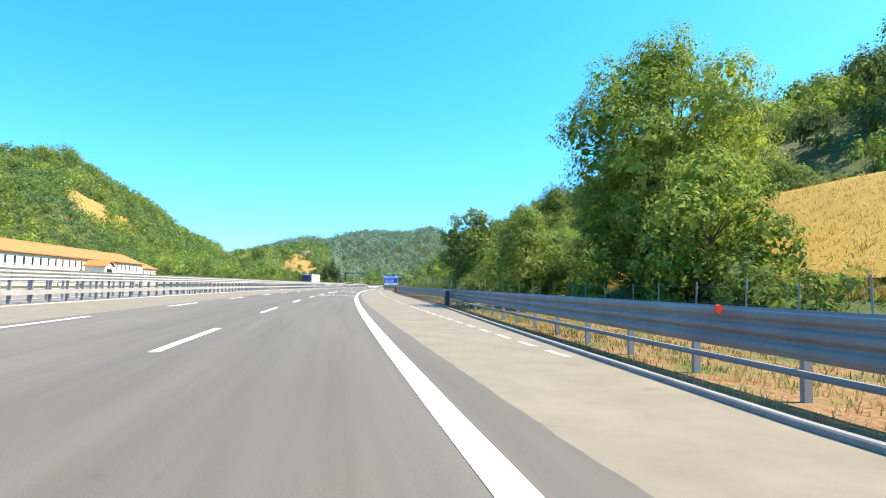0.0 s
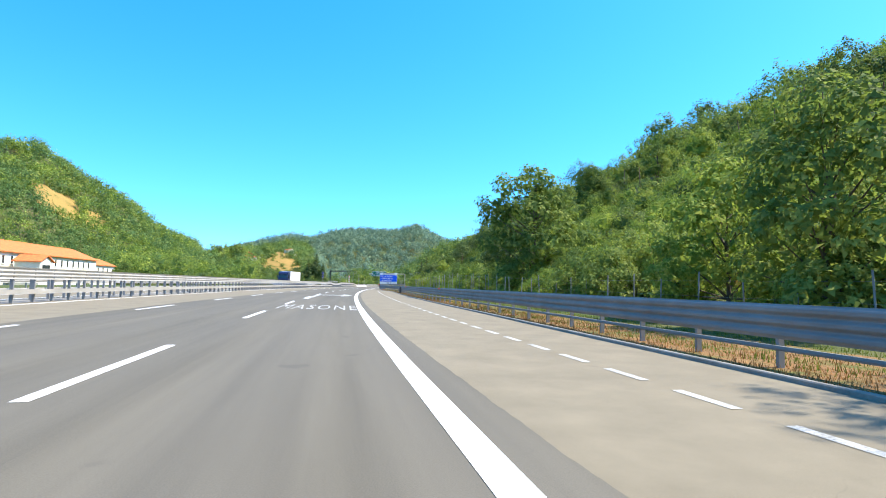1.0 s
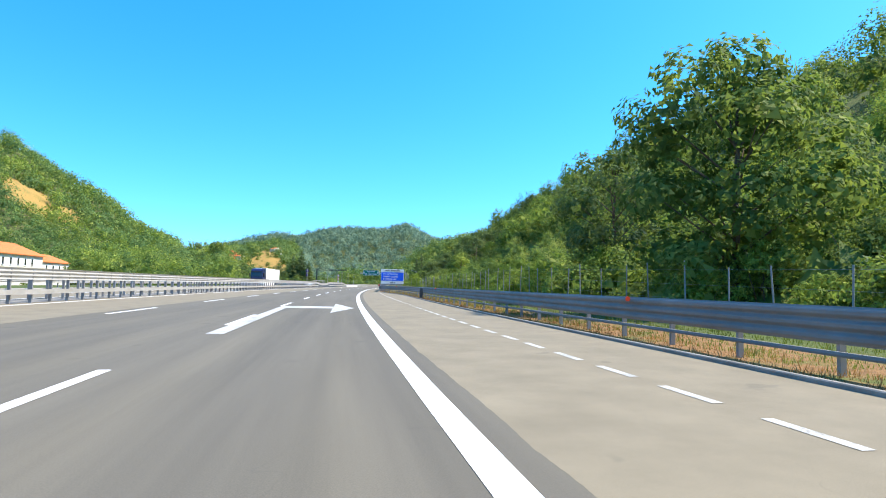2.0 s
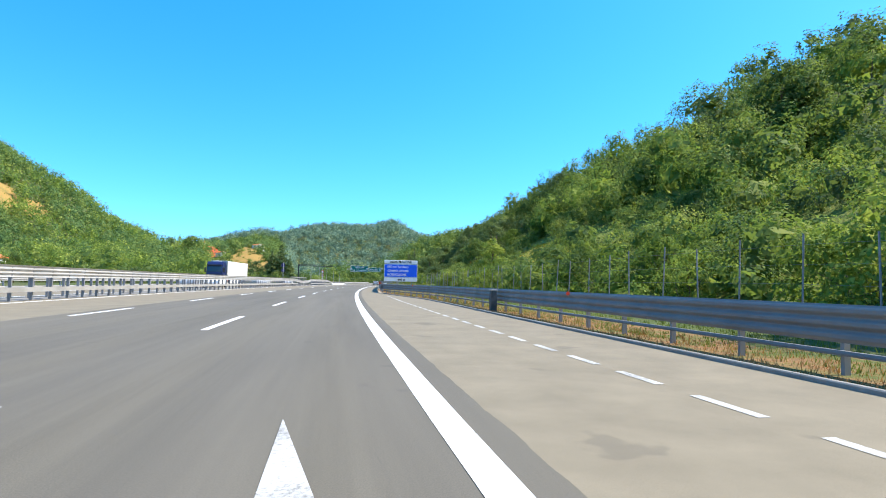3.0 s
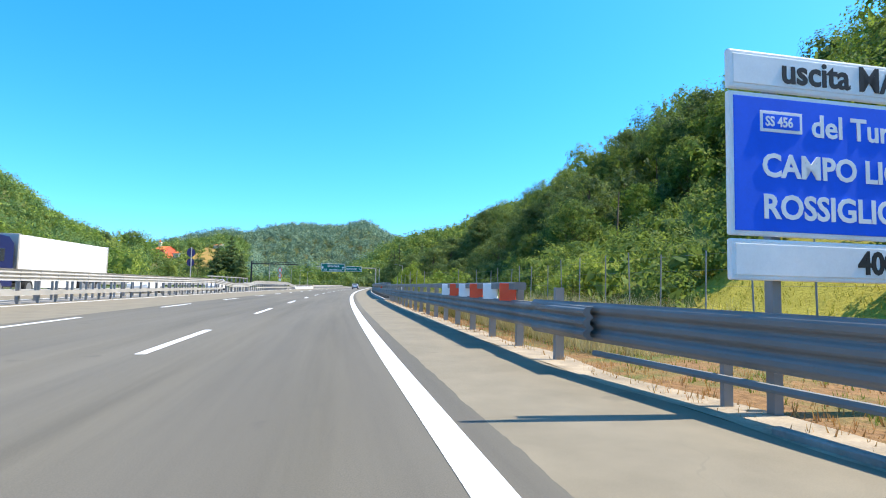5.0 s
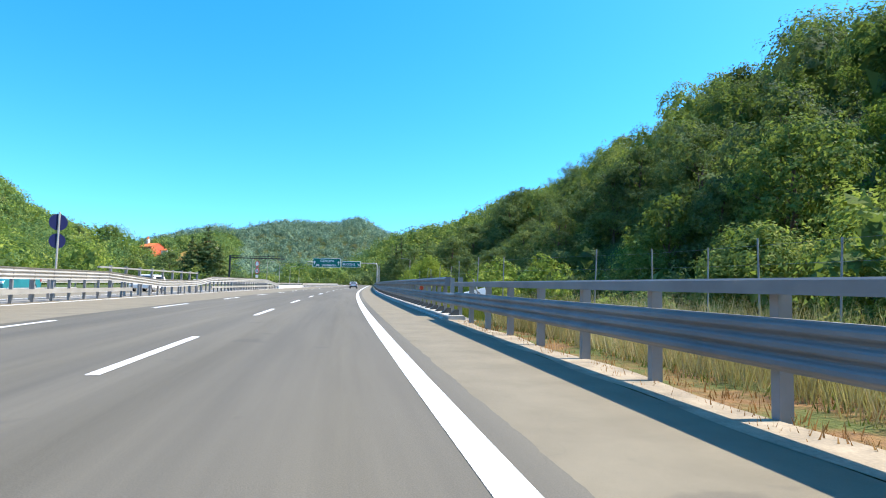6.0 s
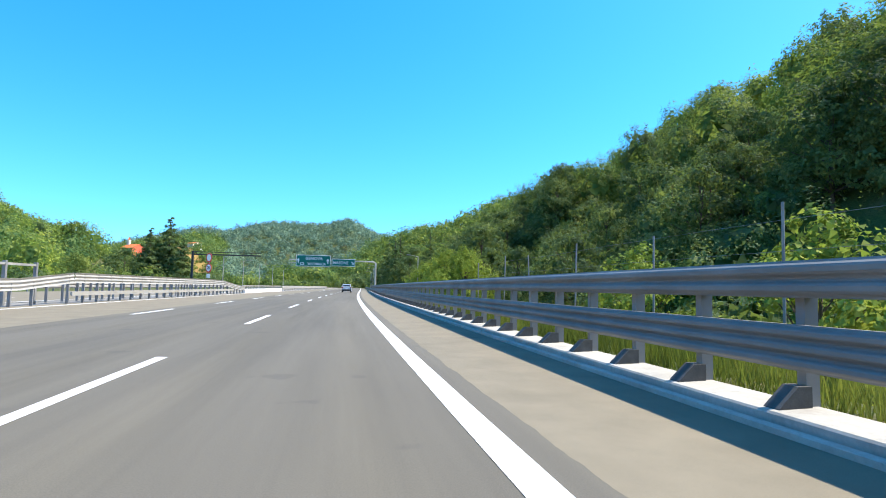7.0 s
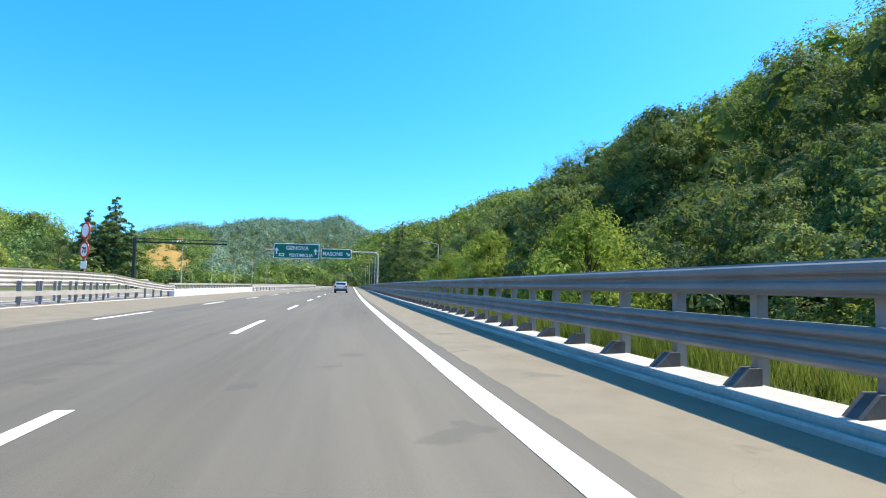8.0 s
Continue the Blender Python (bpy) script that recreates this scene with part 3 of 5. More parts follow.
barrier = thing("median_barrier", at_road(-24, -11.9), "galvanised steel barrier with twin posts facing the opposite carriageway", "guardrail")
lay(BEAM_HIGH, "beam", barrier, spots(-24, 192, 4.5, lambda s: -11.95), True)
lay(BEAM_LEFT_LOW, "lower_rail", barrier, spots(-24, 192, 4.5, lambda s: -12.05), True)
upright(post_mesh(1.42, 0.12, 0.08), "post", barrier, -22, 190, 1.55, lambda s: -11.82)
lay(BEAM_HIGH, "beam", barrier, spots(214, 256, 4.5, lambda s: -11.95, lambda s: -0.3), True)
upright(post_mesh(1.1, 0.12, 0.08), "post", barrier, 215, 255, 1.55, lambda s: -11.82)

# far side of the opposite carriageway
barrier = thing("outer_barrier", at_road(-24, -27.2), "galvanised steel barrier along the far edge of the opposite carriageway", "guardrail")
lay(bar(wave(0.55, 1.0, 3), ZINC, "beam"), "beam", barrier, spots(-24, 260, 4.5, lambda s: -27.2))
upright(post_mesh(0.95, 0.12, 0.08), "post", barrier, -23, 258, 4.5, lambda s: -27.3)

# right-hand barrier along the lay-by
def lay_d(s):
    return kerb_d(s) + float(np.interp(s, (-30, 20, 110, 128, 141), (0.9, 0.95, 1.05, 0.95, 0.14)))


barrier = thing("lay_by_barrier", at_road(-24, 7), "weathered grey triple-wave steel barrier with lower rail beside the lay-by", "guardrail")
lay(BEAM_LAY, "beam", barrier, spots(-24, 141, 4.0, lay_d))
lay(RAIL_LAY, "lower_rail", barrier, spots(-24, 139, 4.0, lambda s: lay_d(s) - 0.02))
upright(post_mesh(0.9), "post", barrier, -23, 138, 2.0, lambda s: lay_d(s) + 0.09)
for s in (6.2, 30.5, 66.5, 96.0, 125.7):
    bm = bmesh.new()
    bmesh.ops.create_cone(bm, cap_ends=True, segments=16, radius1=0.06, radius2=0.055, depth=0.02, matrix=Matrix.Rotation(math.pi / 2, 4, "X"))
    part("reflector", bm, REFLECTOR, barrier, "round orange-red reflector", barrier.matrix_basis.inverted() @ at_road(s, lay_d(s) - 0.10, 0.90))


def end_post(s, d):
    """A stout dark joint post in front of the beam, with a pale cap."""
    t = thing("barrier_joint_post", at_road(s, d), "stout dark steel post with pale cap in front of the barrier", "post", "barrier joint posts")
    part("column", extruded([(-0.12, -0.1), (-0.14, 0.45), (-0.11, 0.86), (0.11, 0.86), (0.14, 0.45), (0.12, -0.1)], -0.16, 0.16), POST_DARK, t)
    part("cap", box(-0.15, 0.15, -0.2, 0.2, 0.862, 0.90, 0.012), CONCRETE, t, "pale worn cap")
    return t


for s in (32.5, 103.4):
    end_post(s, kerb_d(s) + 0.68)

# transition, then the bridge railing
def bridge_d(s):
    return float(np.interp(s, (139, 150, 176, 182, 400), (6.17, 6.34, 6.46, 6.48, 6.48)))


barrier = thing("transition_barrier", at_road(139, 6.8), "weathered steel barrier with a square top rail on tall posts", "guardrail")
lay(BEAM_TALL, "beam", barrier, spots(139, 176, 4.0, bridge_d))
lay(RAIL_TUBE, "top_rail", barrier, spots(142, 176, 4.0, lambda s: bridge_d(s) + 0.02))
upright(post_mesh(1.15, 0.14, 0.10), "post", barrier, 140.5, 175, 2.0, lambda s: bridge_d(s) + 0.22)
# added plates whose orange and white imitate light on the rail posts
for s in (142.4, 143.7, 145.0, 146.3, 147.6, 148.9):
    bm = box(-0.02, 0.02, -0.17, 0.17, 0.88, 1.22, 0.01)
    part("lit_post_plate", bm, REFLECTOR if s in (142.4, 145.0, 147.6) else SIGN_WHITE, barrier, "orange or white plate imitating a sunlit post face", barrier.matrix_basis.inverted() @ at_road(s, bridge_d(s) - 0.06, 0, 50))
barrier = thing("bridge_railing", at_road(176, 6.8), "tall weathered steel bridge railing with two heavy beams", "guardrail")
lay(BEAM_BRIDGE, "beam", barrier, spots(176, 330, 4.29, bridge_d))
lay(BEAM_BRIDGE_TOP, "top_beam", barrier, spots(178, 330, 4.29, lambda s: bridge_d(s) + 0.05))
upright(post_mesh(1.4, 0.14, 0.10), "post", barrier, 176.4, 329, 1.43, lambda s: bridge_d(s) + 0.26)
foot = mesh_from("foot", extruded([(-0.18, 0.10), (-0.18, 0.13), (0.02, 0.32), (0.16, 0.32), (0.16, 0.10)], -0.09, 0.09), POST_DARK)
upright(foot, "foot", barrier, 176.4, 329, 1.43, lambda s: bridge_d(s) + 0.05)
bm = rod((0, -0.02, 0), (0, 0.02, 0), 0.1, n=16)
part("reflector", bm, REFLECTOR, barrier, "round orange-red reflector", barrier.matrix_basis.inverted() @ at_road(184.2, 6.46, 0.98))

# beyond the gaps on the left: a low parapet and another barrier
parapet = thing("bridge_parapet", at_road(257, -10.6), "whitewashed concrete parapet with a steel handrail", "parapet")
PAR = bar([(-0.2, -0.1), (-0.2, 0.42), (-0.12, 0.5), (0.12, 0.5), (0.2, 0.42), (0.2, -0.1)], SIGN_WHITE, "wall")
lay(PAR, "wall", parapet, spots(257, 290, 5.5, lambda s: -10.55))
lay(bar([(-0.06, 0.84), (-0.06, 0.98), (0.06, 0.98), (0.06, 0.84)], ZINC, "handrail"), "handrail", parapet, spots(256, 290, 5.5, lambda s: -10.55))
upright(mesh_from("baluster", box(-0.05, 0.05, -0.04, 0.04, 0.48, 0.86), ZINC_DULL), "baluster", parapet, 257, 289.5, 1.1, lambda s: -10.55)
barrier = thing("median_barrier", at_road(290, -10.3), "galvanised steel barrier continuing behind the bridge", "guardrail")
lay(bar(wave(0.5, 1.0, 2), ZINC, "beam"), "beam", barrier, spots(290, 420, 6, lambda s: -10.3))
upright(post_mesh(0.95, 0.12, 0.08), "post", barrier, 291, 418, 3.0, lambda s: -10.42)
barrier = thing("roadside_barrier", at_road(330, 6.8), "grey steel barrier along the far shoulder", "guardrail")
lay(BEAM_TALL, "beam", barrier, spots(330, 520, 6.0, bridge_d))
upright(post_mesh(0.8), "post", barrier, 331, 518, 3.0, lambda s: 6.55)

railing = thing("service_railing", at_road(195, -11.3), "pale galvanised railing with square posts and flat top beam", "railing")
upright(mesh_from("post", box(-0.07, 0.07, -0.07, 0.07, -0.1, 1.9, 0.01), ZINC_DULL), "post", railing, 194.5, 213, 2.3, lambda s: -11.3)
lay(bar([(-0.06, 1.72), (-0.06, 1.82), (0.1, 1.82), (0.1, 1.72)], ZINC, "top_beam"), "top_beam", railing, spots(193, 213, 5, lambda s: -11.35))
lay(bar([(-0.06, 1.0), (-0.06, 1.12), (0.1, 1.12), (0.1, 1.0)], ZINC, "middle_beam"), "middle_beam", railing, spots(193, 213, 5, lambda s: -11.35))

# ---- signs ----
def exit_board():
    t = thing("exit_board", at_road(136.5, 6.36), "large blue exit board with white panels on steel legs", "road sign")
    W_ = 3.38
    for x in (0.55, W_ - 0.55):
        part("leg", box(x - 0.05, x + 0.05, 0.08, 0.18, -0.3, 3.35, 0.01), ZINC_DULL, t)
    def panel(name, z0, z1, c, rim, lab):
        p = part(name, box(0, W_, 0, 0.06, z0, z1, 0.02), rim, t, lab)
        part("face", box(0.045, W_ - 0.045, -0.008, 0.03, z0 + 0.045, z1 - 0.045, 0.005), c, p)
        return p
    up = panel("top_panel", 3.03, 3.40, SIGN_WHITE, SIGN_WHITE, "white panel with black lettering")
    mid = panel("main_panel", 1.65, 3.00, SIGN_BLUE, SIGN_WHITE, "blue panel with white border and lettering")
    low = panel("distance_panel", 1.24, 1.62, SIGN_WHITE, SIGN_WHITE, "white panel with a distance")
    def say(text, x, z, size, c, owner, fat=0.0):
        return letters("lettering", text, size, c, owner, pose(x, -0.012, z, 90), "", 0.003, fat=fat)
    say("uscita MASONE", 0.56, 3.12, 0.34, INK, up, 0.008)
    part("road_badge", box(0.32, 0.78, -0.014, 0.0, 2.63, 2.83, 0.004), SIGN_WHITE, mid, "small outlined road badge")
    part("badge_fill", box(0.35, 0.75, -0.018, -0.004, 2.66, 2.80, 0.003), SIGN_BLUE, mid)
    letters("lettering", "SS 456", 0.13, SIGN_WHITE, mid, pose(0.37, -0.02, 2.685, 90), "", 0.003, (0.86, 1, 1), fat=0.003)
    say("del Turchino", 0.88, 2.62, 0.305, SIGN_WHITE, mid, 0.006)
    say("CAMPO LIGURE", 0.33, 2.21, 0.305, SIGN_WHITE, mid, 0.008)
    say("ROSSIGLIONE", 0.33, 1.82, 0.315, SIGN_WHITE, mid, 0.008)
    say("400 m", 1.38, 1.33, 0.30, INK, low, 0.010)
    return t


exit_board()


def arrow_bm(x, z, h, turn=0.0):
    """A flat upright arrow, pointing up, turned by degrees."""
    pts = [(-0.1, -0.5), (0.1, -0.5), (0.1, 0.02), (0.34, 0.02), (0, 0.5), (-0.34, 0.02), (-0.1, 0.02)]
    bm = bmesh.new()
    m = Matrix.Rotation(radians(turn), 2)
    vs = []
    for px, pz in pts:
        q = m @ Vector((px * h, pz * h))
        vs.append(bm.verts.new((x + q.x, -0.02, z + q.y)))
    f = bm.faces.new(vs)
    r = bmesh.ops.extrude_face_region(bm, geom=[f])
    bmesh.ops.translate(bm, verts=[v for v in r["geom"] if isinstance(v, bmesh.types.BMVert)], vec=(0, 0.012, 0))
    bmesh.ops.recalc_face_normals(bm, faces=bm.faces[:])
    return bm


def gantry():
    t = thing("sign_gantry", at_road(303, 0), "grey cantilever gantry carrying two green motorway signs", "sign gantry")
    bm = rod((7.0, 0.25, -0.2), (7.0, 0.25, 5.9), 0.16, 0.14, 12)
    for i in range(6):
        a0, a1 = i / 6 * math.pi / 2, (i + 1) / 6 * math.pi / 2
        rod((6.4 + 0.6 * math.cos(a0), 0.25, 5.9 + 0.6 * math.sin(a0)), (6.4 + 0.6 * math.cos(a1), 0.25, 5.9 + 0.6 * math.sin(a1)), 0.14, 0.14, 12, bm)
    part("mast", bm, ZINC, t)
    bm = rod((6.45, 0.25, 6.5), (-11.0, 0.25, 6.5), 0.13, 0.11, 10)
    part("arm", bm, ZINC, t)
    part("lower_arm", rod((-2.2, 0.25, 5.9), (-11.0, 0.25, 5.9), 0.08, 0.08, 8), ZINC, t)
    def board(name, x0, x1, z0, z1):
        p = part(name, box(x0, x1, 0, 0.1, z0, z1, 0.03), SIGN_WHITE, t, "green sign with white border and lettering")
        part("face", box(x0 + 0.09, x1 - 0.09, -0.012, 0.05, z0 + 0.09, z1 - 0.09, 0.01), SIGN_GREEN, p)
        return p
    one = board("main_board", -9.6, -2.5, 5.15, 7.55)
    two = board("exit_panel", -2.2, 2.65, 5.35, 6.9)
    letters("lettering", "GENOVA", 0.86, SIGN_WHITE, one, pose(-7.7, -0.02, 6.55, 90), "", 0.003, fat=0.012)
    letters("lettering", "VENTIMIGLIA", 0.74, SIGN_WHITE, one, pose(-7.25, -0.02, 5.45, 90), "", 0.003, (0.86, 1, 1), fat=0.012)
    part("badge", box(-8.75, -7.95, -0.024, 0, 5.48, 5.95, 0.01), SIGN_WHITE, one)
    part("badge_bar", box(-8.62, -8.08, -0.03, -0.01, 5.6, 5.84, 0.01), SIGN_GREEN, one)
    for x in (-9.15, -3.05):
        part("arrow", arrow_bm(x, 6.35, 1.0), SIGN_WHITE, one)
    letters("lettering", "MASONE", 0.86, SIGN_WHITE, two, pose(-1.95, -0.02, 5.8, 90), "", 0.003, (0.93, 1, 1), fat=0.012)
    part("arrow", arrow_bm(2.15, 6.05, 0.8, -135), SIGN_WHITE, two)
    return t


gantry()


def disc(x, z, r, y, thick=0.03):
    return rod((x, y, z), (x, y + thick, z), r, r, 28)


def speed_sign():
    t = thing("speed_sign", at_road(246.3, -12.1, 0, -42), "two round red-ringed speed signs on one grey pole", "road sign")
    part("pole", rod((0, 0.08, -0.2), (0, 0.08, 4.3), 0.04, n=10), ZINC_DULL, t)
    for z, lab in ((3.85, "round white sign with red ring"), (2.75, "round speed limit sign, seventy")):
        ring = part("disc", disc(0, z, 0.5, 0), SIGN_RED, t, lab)
        part("face", disc(0, z, 0.37, -0.012), SIGN_WHITE, ring)
        if z < 3:
            letters("lettering", "70", 0.48, INK, ring, pose(0, -0.02, z - 0.17, 90), "", 0.003, align="CENTER", fat=0.01)
    part("panel", box(-0.32, 0.32, 0, 0.03, 1.7, 2.12, 0.02), SIGN_WHITE, t)
    return t


def sign_back():
    t = thing("traffic_sign", at_road(190.5, -12.4, 0, 48), "dark backs of two round traffic signs on a pale pole", "road sign")
    part("pole", rod((0, -0.06, -0.2), (0, -0.06, 4.6), 0.05, n=10), ZINC, t)
    part("disc", disc(0, 4.05, 0.45, 0), CAR_DARK, t)
    part("disc", disc(0, 3.05, 0.4, 0), CAR_DARK, t)
    return t


speed_sign()
sign_back()


def lamp_post(m, h=7.5, arm=1.6):
    t = thing("street_lamp", m, "slender grey steel street lamp beside the motorway", "street lamp", "street lamps")
    part("pole", rod((0, 0, -0.3), (0, 0, h), 0.11, 0.07, 8), ZINC, t)
    bm = rod((0, 0, h - 0.05), (arm, 0, h + 0.25), 0.035, 0.03, 6)
    part("arm", bm, ZINC, t)
    part("lantern", box(arm - 0.1, arm + 0.55, -0.12, 0.12, h + 0.17, h + 0.32, 0.04), ZINC_DULL, t)
    return t


for s in (320, 342, 366, 392, 420):
    lamp_post(at_road(s, -28.2), 7.5)
for s in (345, 365, 388, 412, 440):
    lamp_post(at_road(s, 8.2, 0, 180), 8.0)
for s, d in ((287, 14.5),):
    lamp_post(at_road(s, d, -1.0, 180), 8.0)

beam_stand = thing("overhead_gantry", at_road(303, -30.2), "dark steel portal over the opposite carriageway", "sign gantry")
part("column", box(-0.2, 0.2, -0.2, 0.2, -0.3, 7.7, 0.02), DARK, beam_stand)
part("truss", box(-0.2, 13.5, -0.15, 0.15, 6.9, 7.15, 0.02), DARK, beam_stand)
part("upper_chord", box(-0.2, 13.5, -0.12, 0.12, 7.5, 7.62, 0.02), DARK, beam_stand)
for i in range(12):
    part("brace", rod((0.2 + i * 1.1, 0, 7.1), (0.75 + i * 1.1, 0, 7.55), 0.03, n=5), DARK, beam_stand)

# ---- fence of posts and wires along the right-hand verge ----
fence = thing("roadside_fence", at_road(-12, 15.5), "tall grey wire fence on slender steel posts along the verge", "fence")


def fence_d(s):
    return float(np.interp(s, (-20, 140, 175, 185, 330), (15.5, 15.5, 14.5, 10.2, 10.2))) + 0.12 * math.sin(s * 0.9)


def fence_z(s):
    """Lower posts at the start, full height along the bank."""
    return float(np.interp(s, (20, 60, 95), (1.45, 1.75, 2.6))) - 2.75


finv = fence.matrix_basis.inverted()
fpost = mesh_from("post", rod((0, 0, -3.6), (0, 0, 2.75), 0.03, 0.026, 6), ZINC_DULL)
frng = random.Random(4)
for s in [-12 + 2.3 * i for i in range(84)] + [184.4 + 4.4 * i for i in range(8)]:
    tilt = Matrix.Rotation(radians(frng.uniform(-2.5, 2.5)), 4, "Y") @ Matrix.Rotation(radians(frng.uniform(-2, 2)), 4, "X")
    child("post", fpost, fence, finv @ at_road(s, fence_d(s), fence_z(s) + frng.uniform(-0.08, 0.2)) @ tilt)
for z in (1.5, 2.05, 2.6):
    lay(bar([(-0.003, z - 0.003), (-0.003, z + 0.003), (0.003, z + 0.003), (0.003, z - 0.003)], ZINC_DULL, "wire"), "wire", fence, spots(-12, 216, 4.6, fence_d, fence_z))
board = thing("fallen_panel", at_road(177.0, 7.62, 0), "white distance panel hanging askew on a leaning pole", "road sign")
part("pole", rod((0.35, 0.06, -0.4), (-0.30, 0.06, 1.35), 0.025, n=8), ZINC_DULL, board)
part("plate", box(-0.40, 0.40, 0, 0.03, 0.62, 1.02, 0.02), SIGN_WHITE, board, m=pose(0, 0, 0, -6, -14, 0))
letters("lettering", "300", 0.3, INK, board, pose(0, -0.012, 0, -6, -14, 0) @ pose(-0.26, 0, 0.71, 90), "", 0.003)

# ---- foliage ----
def spray(pos, nor, size, rng):
    """Leaf sprays, a triangle each, at pos, facing nor."""
    n = len(pos)
    nor = nor / np.linalg.norm(nor, axis=1)[:, None]
    u = np.cross(nor, rng.normal(size=(n, 3)))
    u /= np.linalg.norm(u, axis=1)[:, None] + 1e-9
    v = np.cross(nor, u)
    size = size[:, None]
    half = rng.uniform(0.32, 0.52, (n, 1)) * size
    a = pos - u * size * 0.62
    b = pos + u * size * 0.5 - v * half + nor * size * 0.15
    c = pos + u * size * rng.uniform(0.2, 0.6, (n, 1)) + v * half - nor * size * 0.12
    return np.stack([a, b, c], 1).reshape(-1, 3)


def leaf_cloud(rng, centres, radii, counts, sizes, squash=0.8, out=1.0, core=22, inside=0.5):
    """Foliage of many clumps: each clump carries twigs, each twig a knot of leaf sprays, round a close dark core.
    centres (n,3), radii (n,), counts (n,) sprays a clump, sizes (n,) metres; core: sprays in the heart of a clump, inside: their size to its radius."""
    flat = np.array([1, 1, squash])
    m = len(centres)
    twigs = np.clip(counts // 11, 2, 70)
    owner = np.repeat(np.arange(m), twigs)
    first = np.concatenate([[0], np.cumsum(twigs)[:-1]])
    tw = rng.normal(size=(len(owner), 3))
    tw[:, 2] = np.where(tw[:, 2] < -0.5, -tw[:, 2] * 0.6, tw[:, 2])
    tw /= np.linalg.norm(tw, axis=1)[:, None]
    reach = rng.uniform(0.74, 1.10, len(owner)) * (1 + 0.12 * np.sin(tw[:, 0] * 5 + owner) * np.sin(tw[:, 1] * 4 + owner * 1.7))
    idx = np.repeat(np.arange(m), counts)
    k = first[idx] + (rng.random(len(idx)) * twigs[idx]).astype(int)
    knot = (radii * 1.35 / np.sqrt(twigs))[idx] * rng.uniform(0.5, 1.15, len(idx))
    off = rng.normal(size=(len(idx), 3))
    off /= np.linalg.norm(off, axis=1)[:, None]
    off += tw[k] * 0.5
    pos = centres[idx] + (tw[k] * (radii[idx] * reach[k])[:, None] + off * knot[:, None]) * flat
    nor = tw[k] * (0.85 * out) + off * 0.50 + rng.normal(size=(len(idx), 3)) * 0.24 + np.array([0, 0, 0.2])
    verts = spray(pos, nor, sizes[idx] * rng.uniform(0.6, 1.3, len(idx)), rng)
    if not core:
        return verts
    own = np.repeat(np.arange(m), core)
    way = rng.normal(size=(len(own), 3))
    way /= np.linalg.norm(way, axis=1)[:, None]
    inner = spray(centres[own] + way * (radii[own] * 0.62)[:, None] * flat, way * 2 + rng.normal(size=way.shape) * 0.3, radii[own] * inside * rng.uniform(0.7, 1.2, len(own)), rng)
    return np.vstack([verts, inner])


def sprays_mesh(name, verts, material):
    """A mesh of loose triangles, three vertices each."""
    n = len(verts) // 3
    me = bpy.data.meshes.new(name)
    me.vertices.add(n * 3)
    me.vertices.foreach_set("co", np.ascontiguousarray(verts, dtype=np.float32).ravel())
    me.loops.add(n * 3)
    me.loops.foreach_set("vertex_index", np.arange(n * 3, dtype=np.int32))
    me.polygons.add(n)
    me.polygons.foreach_set("loop_start", np.arange(0, n * 3, 3, dtype=np.int32))
    me.polygons.foreach_set("loop_total", np.full(n, 3, dtype=np.int32))
    me.update(calc_edges=True)
    me.materials.append(material)
    return me


def tree_meshes(seed, tall, spread, start, lobes, sprays, size, material, lean=0.0, tip=0.75, stems=1, core=40):
    """Trunk with limbs, and a crown of leafy clumps with gaps, about its foot."""
    rng = np.random.default_rng(seed)
    bm = bmesh.new()
    cs, rs = [], []
    for i in range(lobes):
        f = (i + 0.5) / lobes
        z = tall * (start + (0.95 - start) * f)
        wide = spread * (math.sin(math.pi * min(1, 0.18 + f * tip)) ** 0.8)
        a = i * 2.4 + rng.uniform(-0.5, 0.5)
        r = wide * rng.uniform(0.45, 0.95)
        if i > lobes * 0.88:
            r *= 0.3
        cs.append((r * math.cos(a) + lean * f, r * math.sin(a), z + rng.uniform(-0.06, 0.06) * tall))
        rs.append(spread * rng.uniform(0.26, 0.46))
    cs, rs = np.array(cs), np.array(rs)
    for k in range(stems):
        ox, oy = (0, 0) if stems == 1 else (rng.uniform(-0.8, 0.8), rng.uniform(-0.8, 0.8))
        last = Vector((ox, oy, -0.5))
        r0 = tall * (0.018 if stems == 1 else 0.010)
        for i in range(1, 6):
            f = i / 5
            nxt = Vector((ox * (1 + f) + lean * f * 0.8 + rng.uniform(-0.15, 0.15), oy * (1 + f) + rng.uniform(-0.15, 0.15), tall * 0.85 * f))
            rod(last, nxt, r0 * (1 - 0.8 * (f - 0.2)), r0 * (1 - 0.8 * f), 7, bm)
            last = nxt
    for c, r in zip(cs, rs):
        z0 = max(tall * 0.15, c[2] - 0.22 * tall)
        rod((lean * z0 / tall, 0, z0), c, tall * 0.006, tall * 0.002, 5, bm)
    counts = np.maximum(6, (sprays * rs ** 2 / np.sum(rs ** 2))).astype(int)
    verts = leaf_cloud(rng, cs, rs, counts, np.full(len(cs), size), 0.8, 1.0, core, 0.26)
    return mesh_from("trunk", bm, BARK), sprays_mesh("crown", verts, material)


